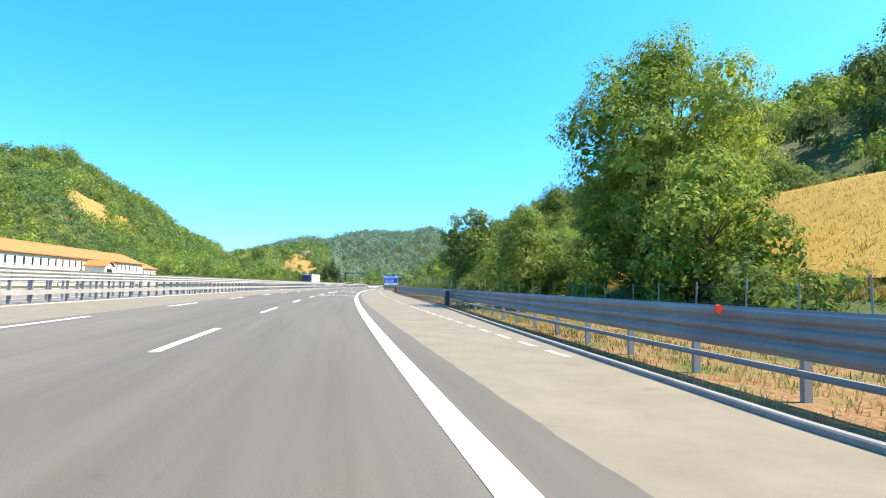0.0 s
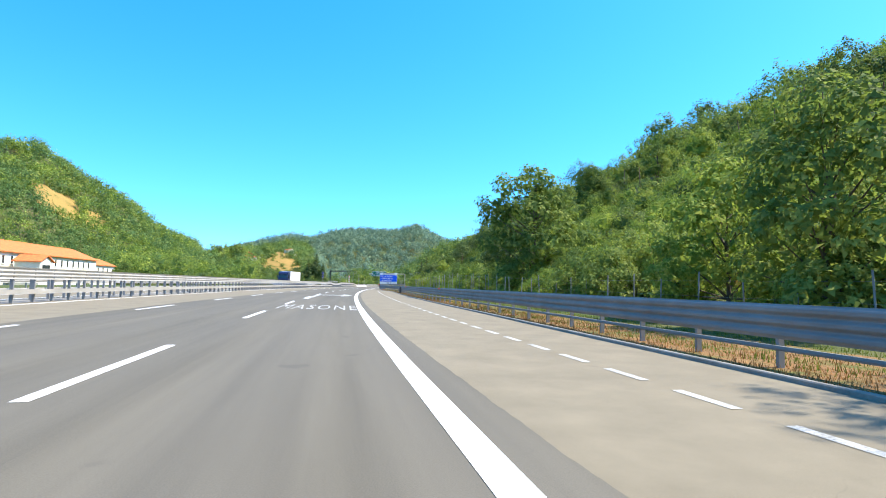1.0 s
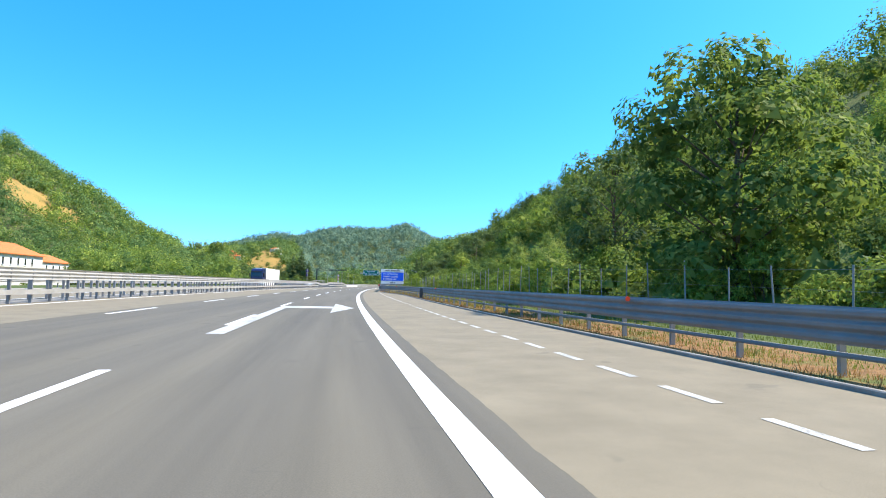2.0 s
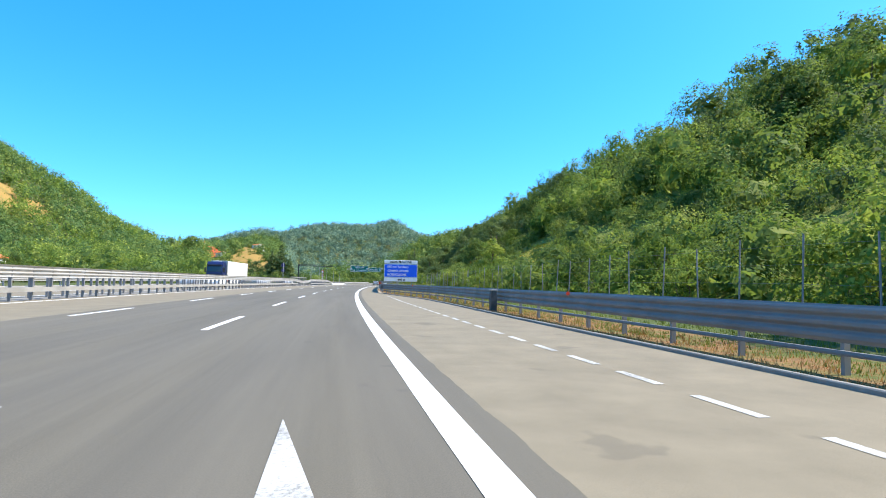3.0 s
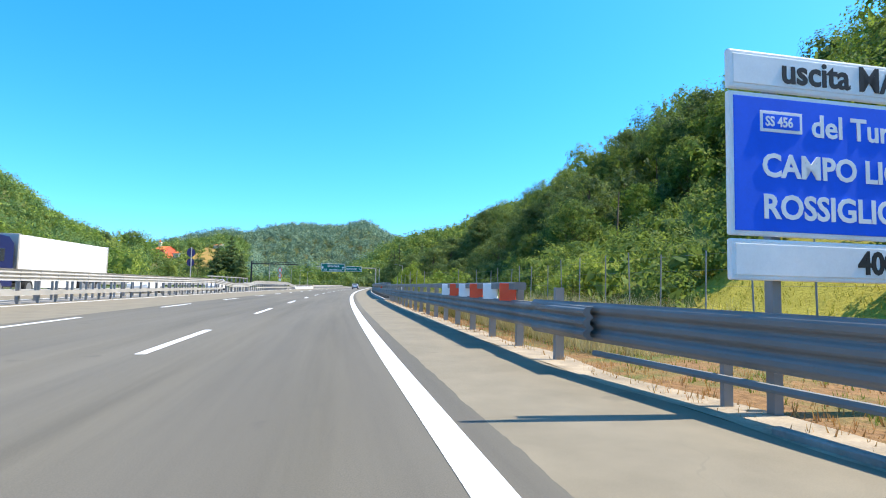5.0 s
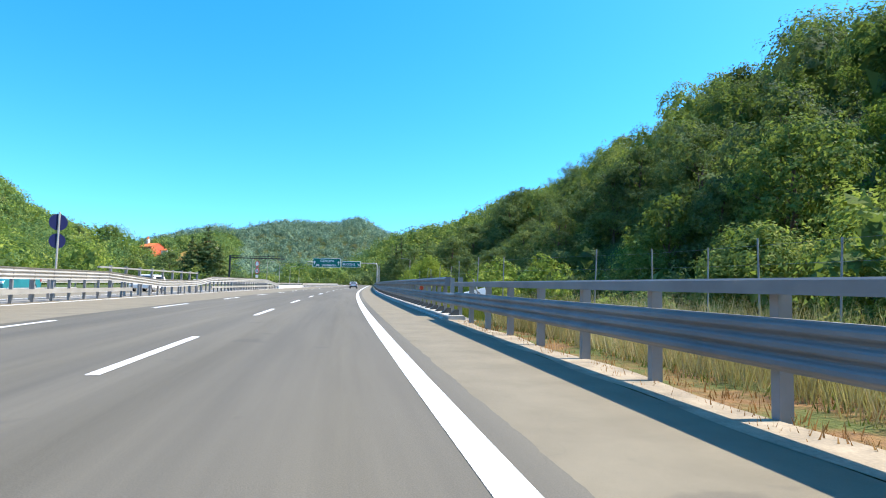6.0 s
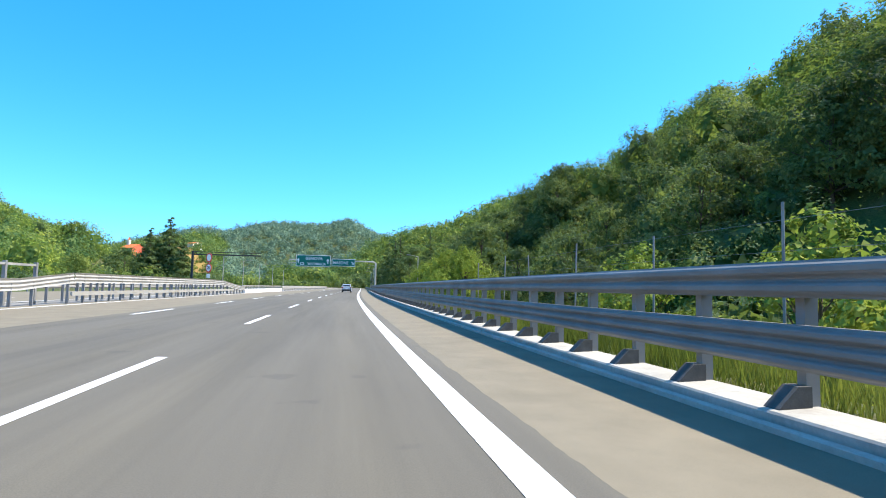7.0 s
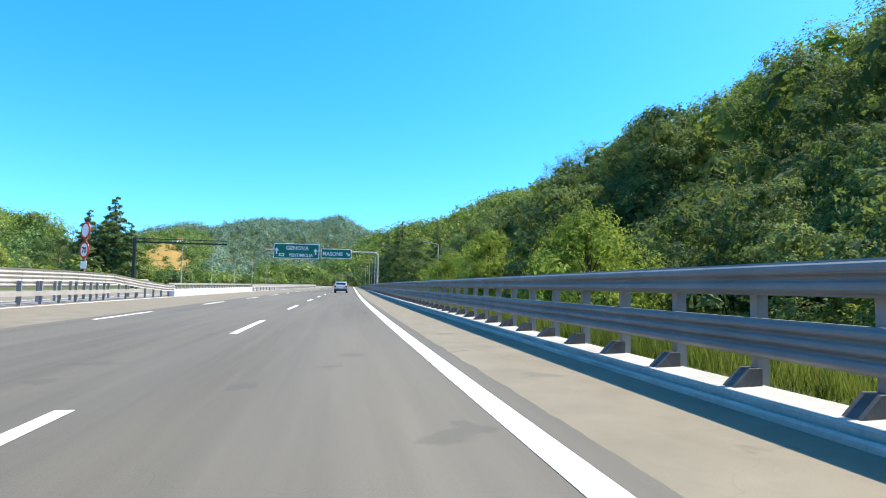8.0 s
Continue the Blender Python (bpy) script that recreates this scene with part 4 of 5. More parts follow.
def conifer_meshes(seed, tall, spread, sprays, size, material):
    rng = np.random.default_rng(seed)
    bm = rod((0, 0, -0.5), (0, 0, tall * 0.97), tall * 0.016, tall * 0.003, 7)
    n = 26
    cs, rs = [], []
    for i in range(n):
        f = (i + 0.5) / n
        a = i * 2.4
        r = spread * (1 - f) ** 0.8
        cs.append((r * 0.6 * math.cos(a), r * 0.6 * math.sin(a), tall * (0.14 + 0.84 * f)))
        rs.append(max(0.25, r * 0.55))
        rod((0, 0, tall * (0.14 + 0.84 * f)), (r * math.cos(a), r * math.sin(a), tall * (0.12 + 0.84 * f)), 0.04, 0.01, 4, bm)
    cs, rs = np.array(cs), np.array(rs)
    counts = np.maximum(8, (sprays * rs ** 1.5 / np.sum(rs ** 1.5))).astype(int)
    return mesh_from("trunk", bm, BARK), sprays_mesh("crown", leaf_cloud(rng, cs, rs, counts, np.full(n, size), 0.55, 1.0, 6), material)


def tree(name, meshes, x, y, label, category="tree", scale=1.0, turn=0.0, group="", z=None):
    if z is None:
        z = float(height([x], [y])[0])
    t = thing(name, Matrix.Translation((x, y, z)) @ Matrix.Rotation(turn, 4, "Z") @ Matrix.Scale(scale, 4), label, category, group)
    child("trunk", meshes[0], t)
    child("crown", meshes[1], t)
    return t


ASH = tree_meshes(11, 19.0, 6.8, 0.13, 76, 60000, 0.185, LEAF_LIGHT, 0.5, 0.72, 5, 30)
ROUND = tree_meshes(12, 10.0, 3.9, 0.14, 26, 9500, 0.235, LEAF)
ROUND_B = tree_meshes(13, 9.0, 4.2, 0.10, 24, 9500, 0.235, LEAF_LIGHT)
SLIM = tree_meshes(14, 12.0, 2.6, 0.12, 26, 7500, 0.22, LEAF, 0.3)
DARKTREE = tree_meshes(15, 11.0, 4.4, 0.10, 26, 9500, 0.24, LEAF_DARK)
BANK = tree_meshes(21, 9.0, 3.6, 0.10, 40, 26000, 0.115, LEAF_SUNLIT)
YOUNG = tree_meshes(16, 5.0, 1.7, 0.15, 18, 6500, 0.12, LEAF_LIGHT)
BUSH = tree_meshes(17, 2.6, 1.7, 0.12, 14, 3600, 0.115, LEAF_LIGHT, stems=3)
BUSH_B = tree_meshes(18, 3.2, 2.1, 0.10, 14, 4000, 0.12, LEAF, stems=3)
FIR = conifer_meshes(19, 15.0, 3.2, 3600, 0.34, LEAF_DARK)
CYPRESS = conifer_meshes(20, 12.0, 3.0, 9000, 0.26, LEAF_DARK)

tree("tall_ash_tree", ASH, 20.6, 27.3, "tall green ash tree with open crown and slender stems", turn=0.6, scale=0.73)
tree("young_ash_tree", ROUND_B, 18.6, 20.6, "rounded sunlit green tree beside the tall ash", scale=0.74)
for x, y, k, me in ((21.6, 31.5, 0.70, SLIM), (24.2, 30.0, 0.72, SLIM), (22.4, 25.0, 0.45, ROUND), (24.0, 28.0, 0.55, ROUND)):
    tree("tree", me, x, y, "shady green tree beneath the tall ash", scale=k, turn=x * 3, group="trees round the ash")
for s, d, k in ((9, 18, 0.45), (12.5, 18.8, 0.5), (16, 18.3, 0.6), (19.5, 19, 0.55), (23, 18.5, 0.7), (30, 20, 0.7), (11, 21.5, 0.5), (27, 19.5, 0.6)):
    p_ = road_at(s, d)
    tree("bush", BUSH_B if k > 0.58 else BUSH, p_.x, p_.y, "thick green bush at the foot of the meadow", "bush", k, s, "meadow bushes")
placed = [
    (SLIM, 58.8, 108.3, 0.85), (FIR, 163.7, 216, 0.9), (ROUND, 106.5, 277, 1.05), (ROUND, 22.3, 74, 1.05), (YOUNG, 29.6, 142, 1.1),
    (FIR, 78, 354, 1.1), (DARKTREE, 25.0, 88, 0.8),
    (ROUND, 17.4, 40.3, 0.70), (ROUND_B, 18.8, 46, 0.66),
]
for s, d, k, me in ((181, 24, 0.72, ROUND), (186, 28, 0.8, DARKTREE), (190, 23, 0.7, ROUND)):
    p_ = road_at(s, d)
    tree("tall_tree", me, p_.x, p_.y, "tall dark green tree at the edge of the hillside wood", scale=k, turn=s, group="wood edge trees")
for s, d, k in ((262, 128, 0.8), (268, 140, 1.0), (252, 118, 0.7), (280, 112, 0.8), (236, 150, 0.9), (300, 96, 0.9), (310, 120, 1.0), (325, 84, 0.8), (345, 70, 0.9), (222, 150, 0.8)):
    p_ = road_at(s, d)
    tree("fir_tree", FIR, p_.x, p_.y, "dark pointed fir tree on the wooded ridge", scale=k, turn=d, group="ridge firs")
for s, d, k, me in ((352, 14, 1.15, FIR), (366, 16.5, 1.35, FIR), (381, 13.5, 1.2, FIR), (345, 18, 1.0, DARKTREE), (398, 16, 1.2, DARKTREE), (412, 13, 1.1, DARKTREE), (372, 22, 1.2, DARKTREE)):
    p_ = road_at(s, d)
    tree("dark_tree", me, p_.x, p_.y, "dark green tree standing close to the far shoulder", scale=k, turn=s, group="far shoulder trees")
for me, x, y, k in placed:
    tree("tree", me, x, y, "leafy green tree on the slope beside the motorway", scale=k, turn=x, group="roadside trees")

prng = random.Random(7)
kinds = [(ROUND, "leafy round-crowned green tree on the hillside"), (ROUND_B, "bright yellow-green tree catching the sun on the hillside"),
         (SLIM, "slender green tree on the hillside"), (DARKTREE, "dark green broad tree on the hillside"), (ROUND, "leafy round-crowned green tree on the hillside")]


def clear_right(s, d):
    """Open grass on the right-hand slope."""
    if -30 < s < 68 and d < 48 + 3 * math.sin(s * 0.2):
        return True
    if 120 < s < 178 and d < 45 + 2 * math.sin(s * 0.25):
        return True
    if 243 < s < 258 and d < 36:
        return True
    if 60 < s < 124 and d < 46 + 4 * math.sin(s * 0.3):
        return True
    return False


count = 0
for i in range(400):
    s, d = prng.uniform(48, 330), 19 + 30 * prng.random() ** 1.3
    if clear_right(s, d) or count >= 78:
        continue
    count += 1
    # beyond 185 m only dark-leaved trees near the road, standing in for shade
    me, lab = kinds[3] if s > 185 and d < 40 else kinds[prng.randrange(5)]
    p_ = road_at(s, d)
    tree("tree", me, p_.x, p_.y, lab, scale=prng.uniform(0.55, 1.0) * (0.5 if d < 28 and s < 180 else 0.72 if d < 40 and s < 240 else 1), turn=prng.uniform(0, 6.3), group="hillside trees")
for i in range(95):
    s = prng.uniform(16, 180) if i < 70 else prng.uniform(180, 330)
    d = prng.uniform(16.6, 21) if s < 180 else prng.uniform(11.5, 16)
    if 124 < s < 164 and d > 17.0 or s > 192 and i % 3:
        continue
    p_ = road_at(s, d)
    me, lab = ((BUSH, "sunlit yellow-green bush behind the wire fence"), (BUSH_B, "dense green bush behind the wire fence"))[i % 2]
    tree("bush", me, p_.x, p_.y, lab, "bush", prng.uniform(0.5, 1.15), prng.uniform(0, 6.3), "verge bushes")
# bright trees behind the bridge railing; the larger carry sunlight in their leaf colour
for s, d, k in ((237.5, 14, 0.92), (206, 15, 0.8), (196, 13.5, 0.7), (268, 17, 1.0), (287, 16, 1.0), (190, 14.5, 0.7)):
    p_ = road_at(s, d)
    tree("young_tree", BANK if k > 0.85 else YOUNG, p_.x, p_.y, "young bright green tree rising behind the bridge railing", scale=k if k > 0.85 else 1.3, turn=s, group="bridge trees")
# left-hand side of the valley
for x, y, k, me in ((3, 330, 1.45, CYPRESS), (-1, 329, 1.2, CYPRESS), (6.5, 326, 1.0, CYPRESS), (1, 334, 1.1, DARKTREE), (-8, 340, 0.9, DARKTREE), (5, 345, 0.8, ROUND), (-16, 330, 0.8, ROUND),
                    (-65, 528, 1.7, ROUND), (-78, 520, 1.5, DARKTREE), (-70, 228, 0.8, YOUNG), (-71, 268, 0.9, ROUND)):
    tree("tree", me, x, y, "green tree on the valley floor beyond the motorway", scale=k, turn=y, group="valley trees")


def forest(name, seed, spots_, leaf, label, material, per, grow=(3.2, 5.2), trunk=0.9, squash=0.95, size=1.0, core=22):
    """Many crowns joined into one wood. spots_: x, y; per: sprays a crown; leaf: metres."""
    rng = np.random.default_rng(seed)
    xy = np.array(spots_)
    z = height(xy[:, 0], xy[:, 1])
    r = rng.uniform(grow[0], grow[1], len(xy)) * size
    # a main clump and two smaller ones a crown, for an uneven outline
    base = np.stack([xy[:, 0], xy[:, 1], z + r * trunk * rng.uniform(0.55, 1.5, len(xy))], 1)
    c2 = base + rng.normal(size=base.shape) * np.array([0.45, 0.45, 0.2]) * r[:, None] + np.array([0, 0, 1]) * (r * 0.55)[:, None]
    c3 = base + rng.normal(size=base.shape) * np.array([0.6, 0.6, 0.25]) * r[:, None]
    cs = np.vstack([base, c2, c3])
    rs = np.concatenate([r, r * 0.6, r * 0.62])
    per = np.broadcast_to(np.asarray(per), (len(xy),))
    leaf = np.broadcast_to(np.asarray(leaf, float), (len(xy),))
    per = per * (r / np.mean(grow)) ** 2
    counts = np.concatenate([per * 0.5, per * 0.25, per * 0.25]).astype(int)
    verts = leaf_cloud(rng, cs, rs, np.maximum(counts, 2), np.concatenate([leaf] * 3), squash, 1.3, core)
    return tagged(new(name, sprays_mesh(name, verts, material)), label, "woodland", kind="stuff")


def scatter(rng, n, test, box_):
    x = rng.uniform(box_[0], box_[1], n)
    y = rng.uniform(box_[2], box_[3], n)
    keep = test(x, y)
    return np.stack([x[keep], y[keep]], 1)


def thin(xy, gap):
    """Keep one point a cell, so that crowns don't pile up."""
    seen, out_ = set(), []
    for px, py in xy:
        key = (int(px // gap), int(py // gap))
        if key not in seen:
            seen.add(key)
            out_.append((px, py))
    return np.array(out_)


frand = np.random.default_rng(31)


def right_wood(x, y):
    s, d = road_places(np.stack([x, y], 1))
    open_ = np.array([clear_right(a_, b_) for a_, b_ in zip(s, d)])
    return (d > 27) & (d < 230) & (s > np.maximum(-25, d * 0.75 - 25)) & (s < 480) & ~open_


spots_r = thin(scatter(frand, 16000, right_wood, (0, 420, -60, 560)), 8.3)
sr, dr = road_places(spots_r)
close = dr < 75
leaf_r = np.clip(dr * 0.0051, 0.21, 1.0)
young = np.where(sr > 170, np.clip((dr - 12) / 30, 0.5, 1), np.where(sr > 150, 0.95, np.clip((dr - 35) / 40, 0.45, 1)))       # lower trees along the edge of the wood
per_r = 186 / leaf_r ** 2
third = frand.random(len(spots_r))
third = np.where((sr > 185) & (dr < 46) & (third > 0.3), 0.9, third)      # shade above the ravine, put in as dark leaves
for nm, sel, mat_, seed, lab in (("woodland", close & (third < 0.40), LEAF, 41, "dense green broadleaf wood on the steep hillside"),
                                 ("woodland", close & (third >= 0.40) & (third < 0.80), LEAF_LIGHT, 42, "sunlit yellow-green trees of the hillside wood"),
                                 ("woodland", close & (third >= 0.80), LEAF_DARK, 43, "dark green and shade-darkened trees of the hillside wood")):
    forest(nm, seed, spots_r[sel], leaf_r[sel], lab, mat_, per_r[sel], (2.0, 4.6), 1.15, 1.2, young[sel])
far_r = ~close
for sel, mat_, seed, lab in ((far_r & (third < 0.45), LEAF, 44, "green trees along the ridge of the hillside"),
                             (far_r & (third >= 0.45) & (third < 0.65), LEAF_LIGHT, 87, "sunlit trees along the ridge of the hillside"),
                             (far_r & (third >= 0.65), LEAF_DARK, 45, "dark green trees along the ridge of the hillside")):
    forest("woodland", seed, spots_r[sel], leaf_r[sel], lab, mat_, per_r[sel], (2.2, 5.2), 1.15, 1.2, core=10)


def trunks(name, xy, label, seed):
    """Slender three-sided stems under the crowns of the nearer wood."""
    rng = np.random.default_rng(seed)
    z = height(xy[:, 0], xy[:, 1])
    foot = np.stack([xy[:, 0], xy[:, 1], z - 0.4], 1)
    top = foot + np.stack([rng.normal(0, 0.4, len(xy)), rng.normal(0, 0.4, len(xy)), rng.uniform(3.5, 6.5, len(xy))], 1)
    ring = [np.array([math.cos(k * 2.1), math.sin(k * 2.1), 0]) for k in range(3)]
    tris = []
    for k in range(3):
        a_, b_ = ring[k] * 0.13, ring[(k + 1) % 3] * 0.13
        tris += [foot + a_, foot + b_, top + a_ * 0.4, foot + b_, top + b_ * 0.4, top + a_ * 0.4]
    return tagged(new(name, sprays_mesh(name, np.stack(tris, 1).reshape(-1, 3), BARK)), label, "tree trunks", kind="stuff")



def bank_wood(lo, hi):
    def test(x, y):
        s, d = road_places(np.stack([x, y], 1))
        return (s > 119) & (s < 179) & (d > lo + 1.5 * np.sin(s * 0.3)) & (d < hi)
    return test


bank = thin(scatter(frand, 5000, bank_wood(28.5, 35), (10, 110, 90, 220)), 2.6)
forest("bank_scrub", 81, bank, 0.17, "young trees and scrub above the grass bank", LEAF, 330, (0.6, 1.4), 0.8)
low = thin(scatter(frand, 5000, lambda x, y: (lambda q: (q[1] > 16.2) & (q[1] < 26) & (((q[0] > 117) & (q[0] < 137.5)) | ((q[0] > 154) & (q[0] < 180))))(road_places(np.stack([x, y], 1))), (10, 90, 90, 230)), 2.5)
forest("bank_scrub", 84, low, 0.15, "green scrub scattered over the grass bank", LEAF, 300, (0.6, 1.9), 0.6)
low = thin(scatter(frand, 8000, lambda x, y: (lambda q: (q[1] > 15.5) & (q[1] < 34) & (q[0] > 186) & (q[0] < 330))(road_places(np.stack([x, y], 1))), (10, 140, 150, 420)), 3.2)
# nearly all dark leaves, in place of the shade down in the ravine
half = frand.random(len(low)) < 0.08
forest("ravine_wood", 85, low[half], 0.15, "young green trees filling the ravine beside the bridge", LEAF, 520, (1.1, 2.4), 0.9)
forest("ravine_wood", 86, low[~half], 0.15, "trees filling the ravine beside the bridge, shade put into dark leaves", LEAF_DARK, 520, (1.1, 2.4), 0.9)
bank = thin(scatter(frand, 5000, bank_wood(34, 47), (10, 110, 90, 220)), 3.6)
half = frand.random(len(bank)) < 0.5
forest("bank_wood", 82, bank[half], 0.24, "sunlit trees rising above the grass bank", LEAF_LIGHT, 620, (1.8, 3.2), 1.0)
forest("bank_wood", 83, bank[~half], 0.24, "green trees rising above the grass bank", LEAF, 620, (1.8, 3.2), 1.0)
trunks("wood_trunks", spots_r[close], "slender brown trunks in the hillside wood", 48)
# undergrowth between the trunks
low = thin(scatter(frand, 9000, lambda x, y: right_wood(x, y) & (road_places(np.stack([x, y], 1))[1] < 60), (0, 160, -60, 420)), 3.4)
forest("undergrowth", 46, low, 0.20, "tangled dark green undergrowth below the trees", LEAF_DARK, 150, (0.9, 1.9), 0.4, core=10)
low = thin(scatter(frand, 26000, lambda x, y: (lambda q: (q[1] > 17) & (q[1] < np.where((q[0] > 53) & (q[0] < 124), 46, np.where(q[0] < 36, 18.6, 27))) & (q[0] > 3) & (q[0] < 340) & ~((q[0] > 122) & (q[0] < 176)))(road_places(np.stack([x, y], 1))), (0, 120, 0, 360)), 2.25)
pick = frand.random(len(low))
forest("scrub", 47, low[pick < 0.45], 0.15, "sunny yellow-green scrub and brambles along the fence", LEAF_LIGHT, 320, (0.4, 1.7), 0.45)
forest("scrub", 49, low[(pick >= 0.45) & (pick < 0.72)], 0.16, "green scrub and brambles along the fence", LEAF, 300, (0.5, 2.0), 0.45)
forest("scrub", 50, low[(pick >= 0.72) & (pick < 0.84)], 0.16, "dark green brambles along the fence", LEAF_DARK, 300, (0.5, 1.5), 0.45)


def polar(x, y):
    return np.hypot(x - 5, y - 60), np.degrees(np.arctan2(x - 5, y - 60))


def left_wood(x, y):
    r, az = polar(x, y)
    bare = ((az > -25.2) & (az < -21.8) & (r > 770) & (r < 880 + 15 * np.sin(az * 9))) | ((az > -21.2) & (az < -19.8) & (r > 795) & (r < 875))
    return (az > -62) & (az < -7.5) & (r > 300) & (r < 1180) & ~bare


spots_l = thin(scatter(frand, 60000, left_wood, (-1000, 40, 200, 1250)), 11.5)
rl, _ = polar(spots_l[:, 0], spots_l[:, 1])
leaf_l = np.clip((rl - 160) * 0.0030, 0.75, 2.2)
per_l = 66 * (2.2 / leaf_l) ** 1.55
third = frand.random(len(spots_l))
tone = wobble(spots_l[:, 0], spots_l[:, 1], 60, 3) * 0.5 + third
for sel, mat_, seed, lab in ((tone < 0.45, LEAF_MID, 51, "green wooded hillside across the valley"), ((tone >= 0.45) & (tone < 0.74), LEAF, 52, "mid-green trees of the far hillside"),
                             (tone >= 0.74, LEAF_LIGHT, 53, "yellow-green chestnut trees of the far hillside")):
    forest("far_woodland", seed, spots_l[sel], leaf_l[sel], lab, mat_, per_l[sel], (4.8, 9.0), core=6)


def mountain_wood(x, y):
    r, az = polar(x, y)
    bare = (r > 780) & (r < 1190) & (np.abs(az + 3.8) < np.minimum(2.5, 2.3 * (1190 - r) / 230 + 0.15))
    bare |= (az > -9.5) & (az < -7.6) & (r > 1420) & (r < 1480)
    bare |= (np.abs(az + 7.3) < 1.3) & (r > 985) & (r < 1130)
    return (az > -14) & (az < 17) & (r > np.where(az < 4, 880, 640)) & (r < 1900) & ~bare


spots_m = thin(scatter(frand, 60000, mountain_wood, (-480, 620, 500, 1980)), 15.0)
third = frand.random(len(spots_m))
rm, am = polar(spots_m[:, 0], spots_m[:, 1])
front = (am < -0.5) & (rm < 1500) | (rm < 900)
forest("mountain_woodland", 61, spots_m[~front], 2.6, "green wooded mountain at the head of the valley, haze put into its leaves", LEAF_HAZE, 70, (6.0, 11.0), core=5)
forest("mountain_woodland", 62, spots_m[front & (third < 0.55)], 2.2, "green wooded spur below the distant mountain", LEAF_MID, 84, (5.0, 9.5), core=5)
forest("mountain_woodland", 66, spots_m[front & (third >= 0.55)], 2.2, "green trees on the spur below the mountain", LEAF, 84, (5.0, 9.5), core=5)


# scattered trees on the dry hill
def hill_trees(x, y):
    r, az = polar(x, y)
    return (r > 930) & (r < 1180) & (np.abs(az + 3.8) < 2.3 * (1190 - r) / 230 + 0.3)


spots_h = thin(scatter(frand, 1500, hill_trees, (-150, 20, 980, 1250)), 17.0)
forest("hill_trees", 67, spots_h, 1.3, "scattered green trees on the dry hill", LEAF, 110, (2.4, 4.6))


def ridge_wood(x, y):
    r, az = polar(x, y)
    s, d = road_places(np.stack([x, y], 1))
    return (az > 10) & (az < 60) & (r > 420) & (r < 960) & (d > 24)


spots_x = thin(scatter(frand, 30000, ridge_wood, (60, 860, 200, 1010)), 9.0)
forest("ridge_woodland", 63, spots_x, 2.4, "green wooded ridge beyond the nearer hill", LEAF, 34, (4.0, 6.5), core=3)


def valley_wood(x, y):
    s, d = road_places(np.stack([x, y], 1))
    r, az = polar(x, y)
    front = (d < -36) & (d > -150) & (s > 300) & (s < 640)
    ahead = (s > 430) & (s < 640) & (d > 9) & (d < 60)
    ahead |= (s > 560) & (s < 760) & (np.abs(d) < 60)
    return front | ahead


spots_v = thin(scatter(frand, 12000, valley_wood, (-160, 260, 200, 860)), 6.0)
third = frand.random(len(spots_v))
sv, dv = road_places(spots_v)
away = np.hypot(sv - 205, dv)
leafy = np.clip(away * 0.0034, 0.4, 1.1)
lower = np.where(dv < -20, np.where(dv > -90, 0.5, 0.75), 1.0)
many = 75 / leafy ** 1.6
# half at random; straight ahead all dark, painting in the right-hand hill's shade
shady = (third > 0.5) | (sv > 400) & (dv > -14)
forest("valley_woodland", 64, spots_v[~shady], leafy[~shady], "green trees on the valley floor", LEAF, many[~shady], (2.2, 4.2), size=lower[~shady])
forest("valley_woodland", 65, spots_v[shady], leafy[shady], "dark green and shade-darkened trees on the valley floor", LEAF_DARK, many[shady], (2.2, 4.2), size=lower[shady])


# ---- grasses ----
def grass(name, seed, places, tall, label, material, blades=7, wide=0.018, lean=0.35):
    """Tufts of thin upright blades."""
    rng = np.random.default_rng(seed)
    xy = np.repeat(np.array(places), blades, axis=0)
    n = len(xy)
    z = np.maximum(height(xy[:, 0], xy[:, 1]), -4.0)
    h = tall * rng.uniform(0.45, 1.15, n)
    foot = np.stack([xy[:, 0] + rng.normal(0, 0.09, n), xy[:, 1] + rng.normal(0, 0.09, n), z - 0.02], 1)
    a = rng.uniform(0, 2 * np.pi, n)
    side = np.stack([np.cos(a), np.sin(a), np.zeros(n)], 1) * (wide * rng.uniform(0.6, 1.5, n))[:, None]
    b = rng.uniform(0, 2 * np.pi, n)
    tip = foot + np.stack([np.cos(b) * lean * h, np.sin(b) * lean * h, h], 1) * rng.uniform(0.6, 1.0, (n, 1))
    verts = np.stack([foot - side, foot + side, tip], 1).reshape(-1, 3)
    return tagged(new(name, sprays_mesh(name, verts, material)), label, "grass", kind="stuff")


def verge(rng, n, s0, s1, d0, d1):
    s = rng.uniform(s0, s1, n)
    lo = np.array([d0(q) if callable(d0) else d0 for q in s])
    d = lo + (d1 - lo) * rng.random(n) ** 1.6
    return np.array([tuple(road_at(a_, b_))[:2] for a_, b_ in zip(s, d)])


grand = np.random.default_rng(71)
grass("verge_grass", 72, verge(grand, 6500, -10, 176, lambda s: kerb_d(s) + 0.35, 11.0), 0.19, "dry straw-coloured grass under the barrier", STRAW, 8, 0.012)
grass("verge_grass", 73, verge(grand, 8500, -10, 180, lambda s: kerb_d(s) + 1.3, 17.0), 0.2, "green grass on the verge behind the barrier", GRASS, 8, 0.013)
grass("tall_dry_grass", 74, verge(grand, 4200, 141, 175, 7.5, 12.0), 1.2, "tall pale dry grass standing behind the barrier", WHEAT, 8, 0.006, 0.3)
grass("tall_grass", 75, verge(grand, 7500, 177, 275, 7.6, 11.5), 1.0, "tall dry and green grass growing up beside the bridge", GRASS, 8, 0.007, 0.3)
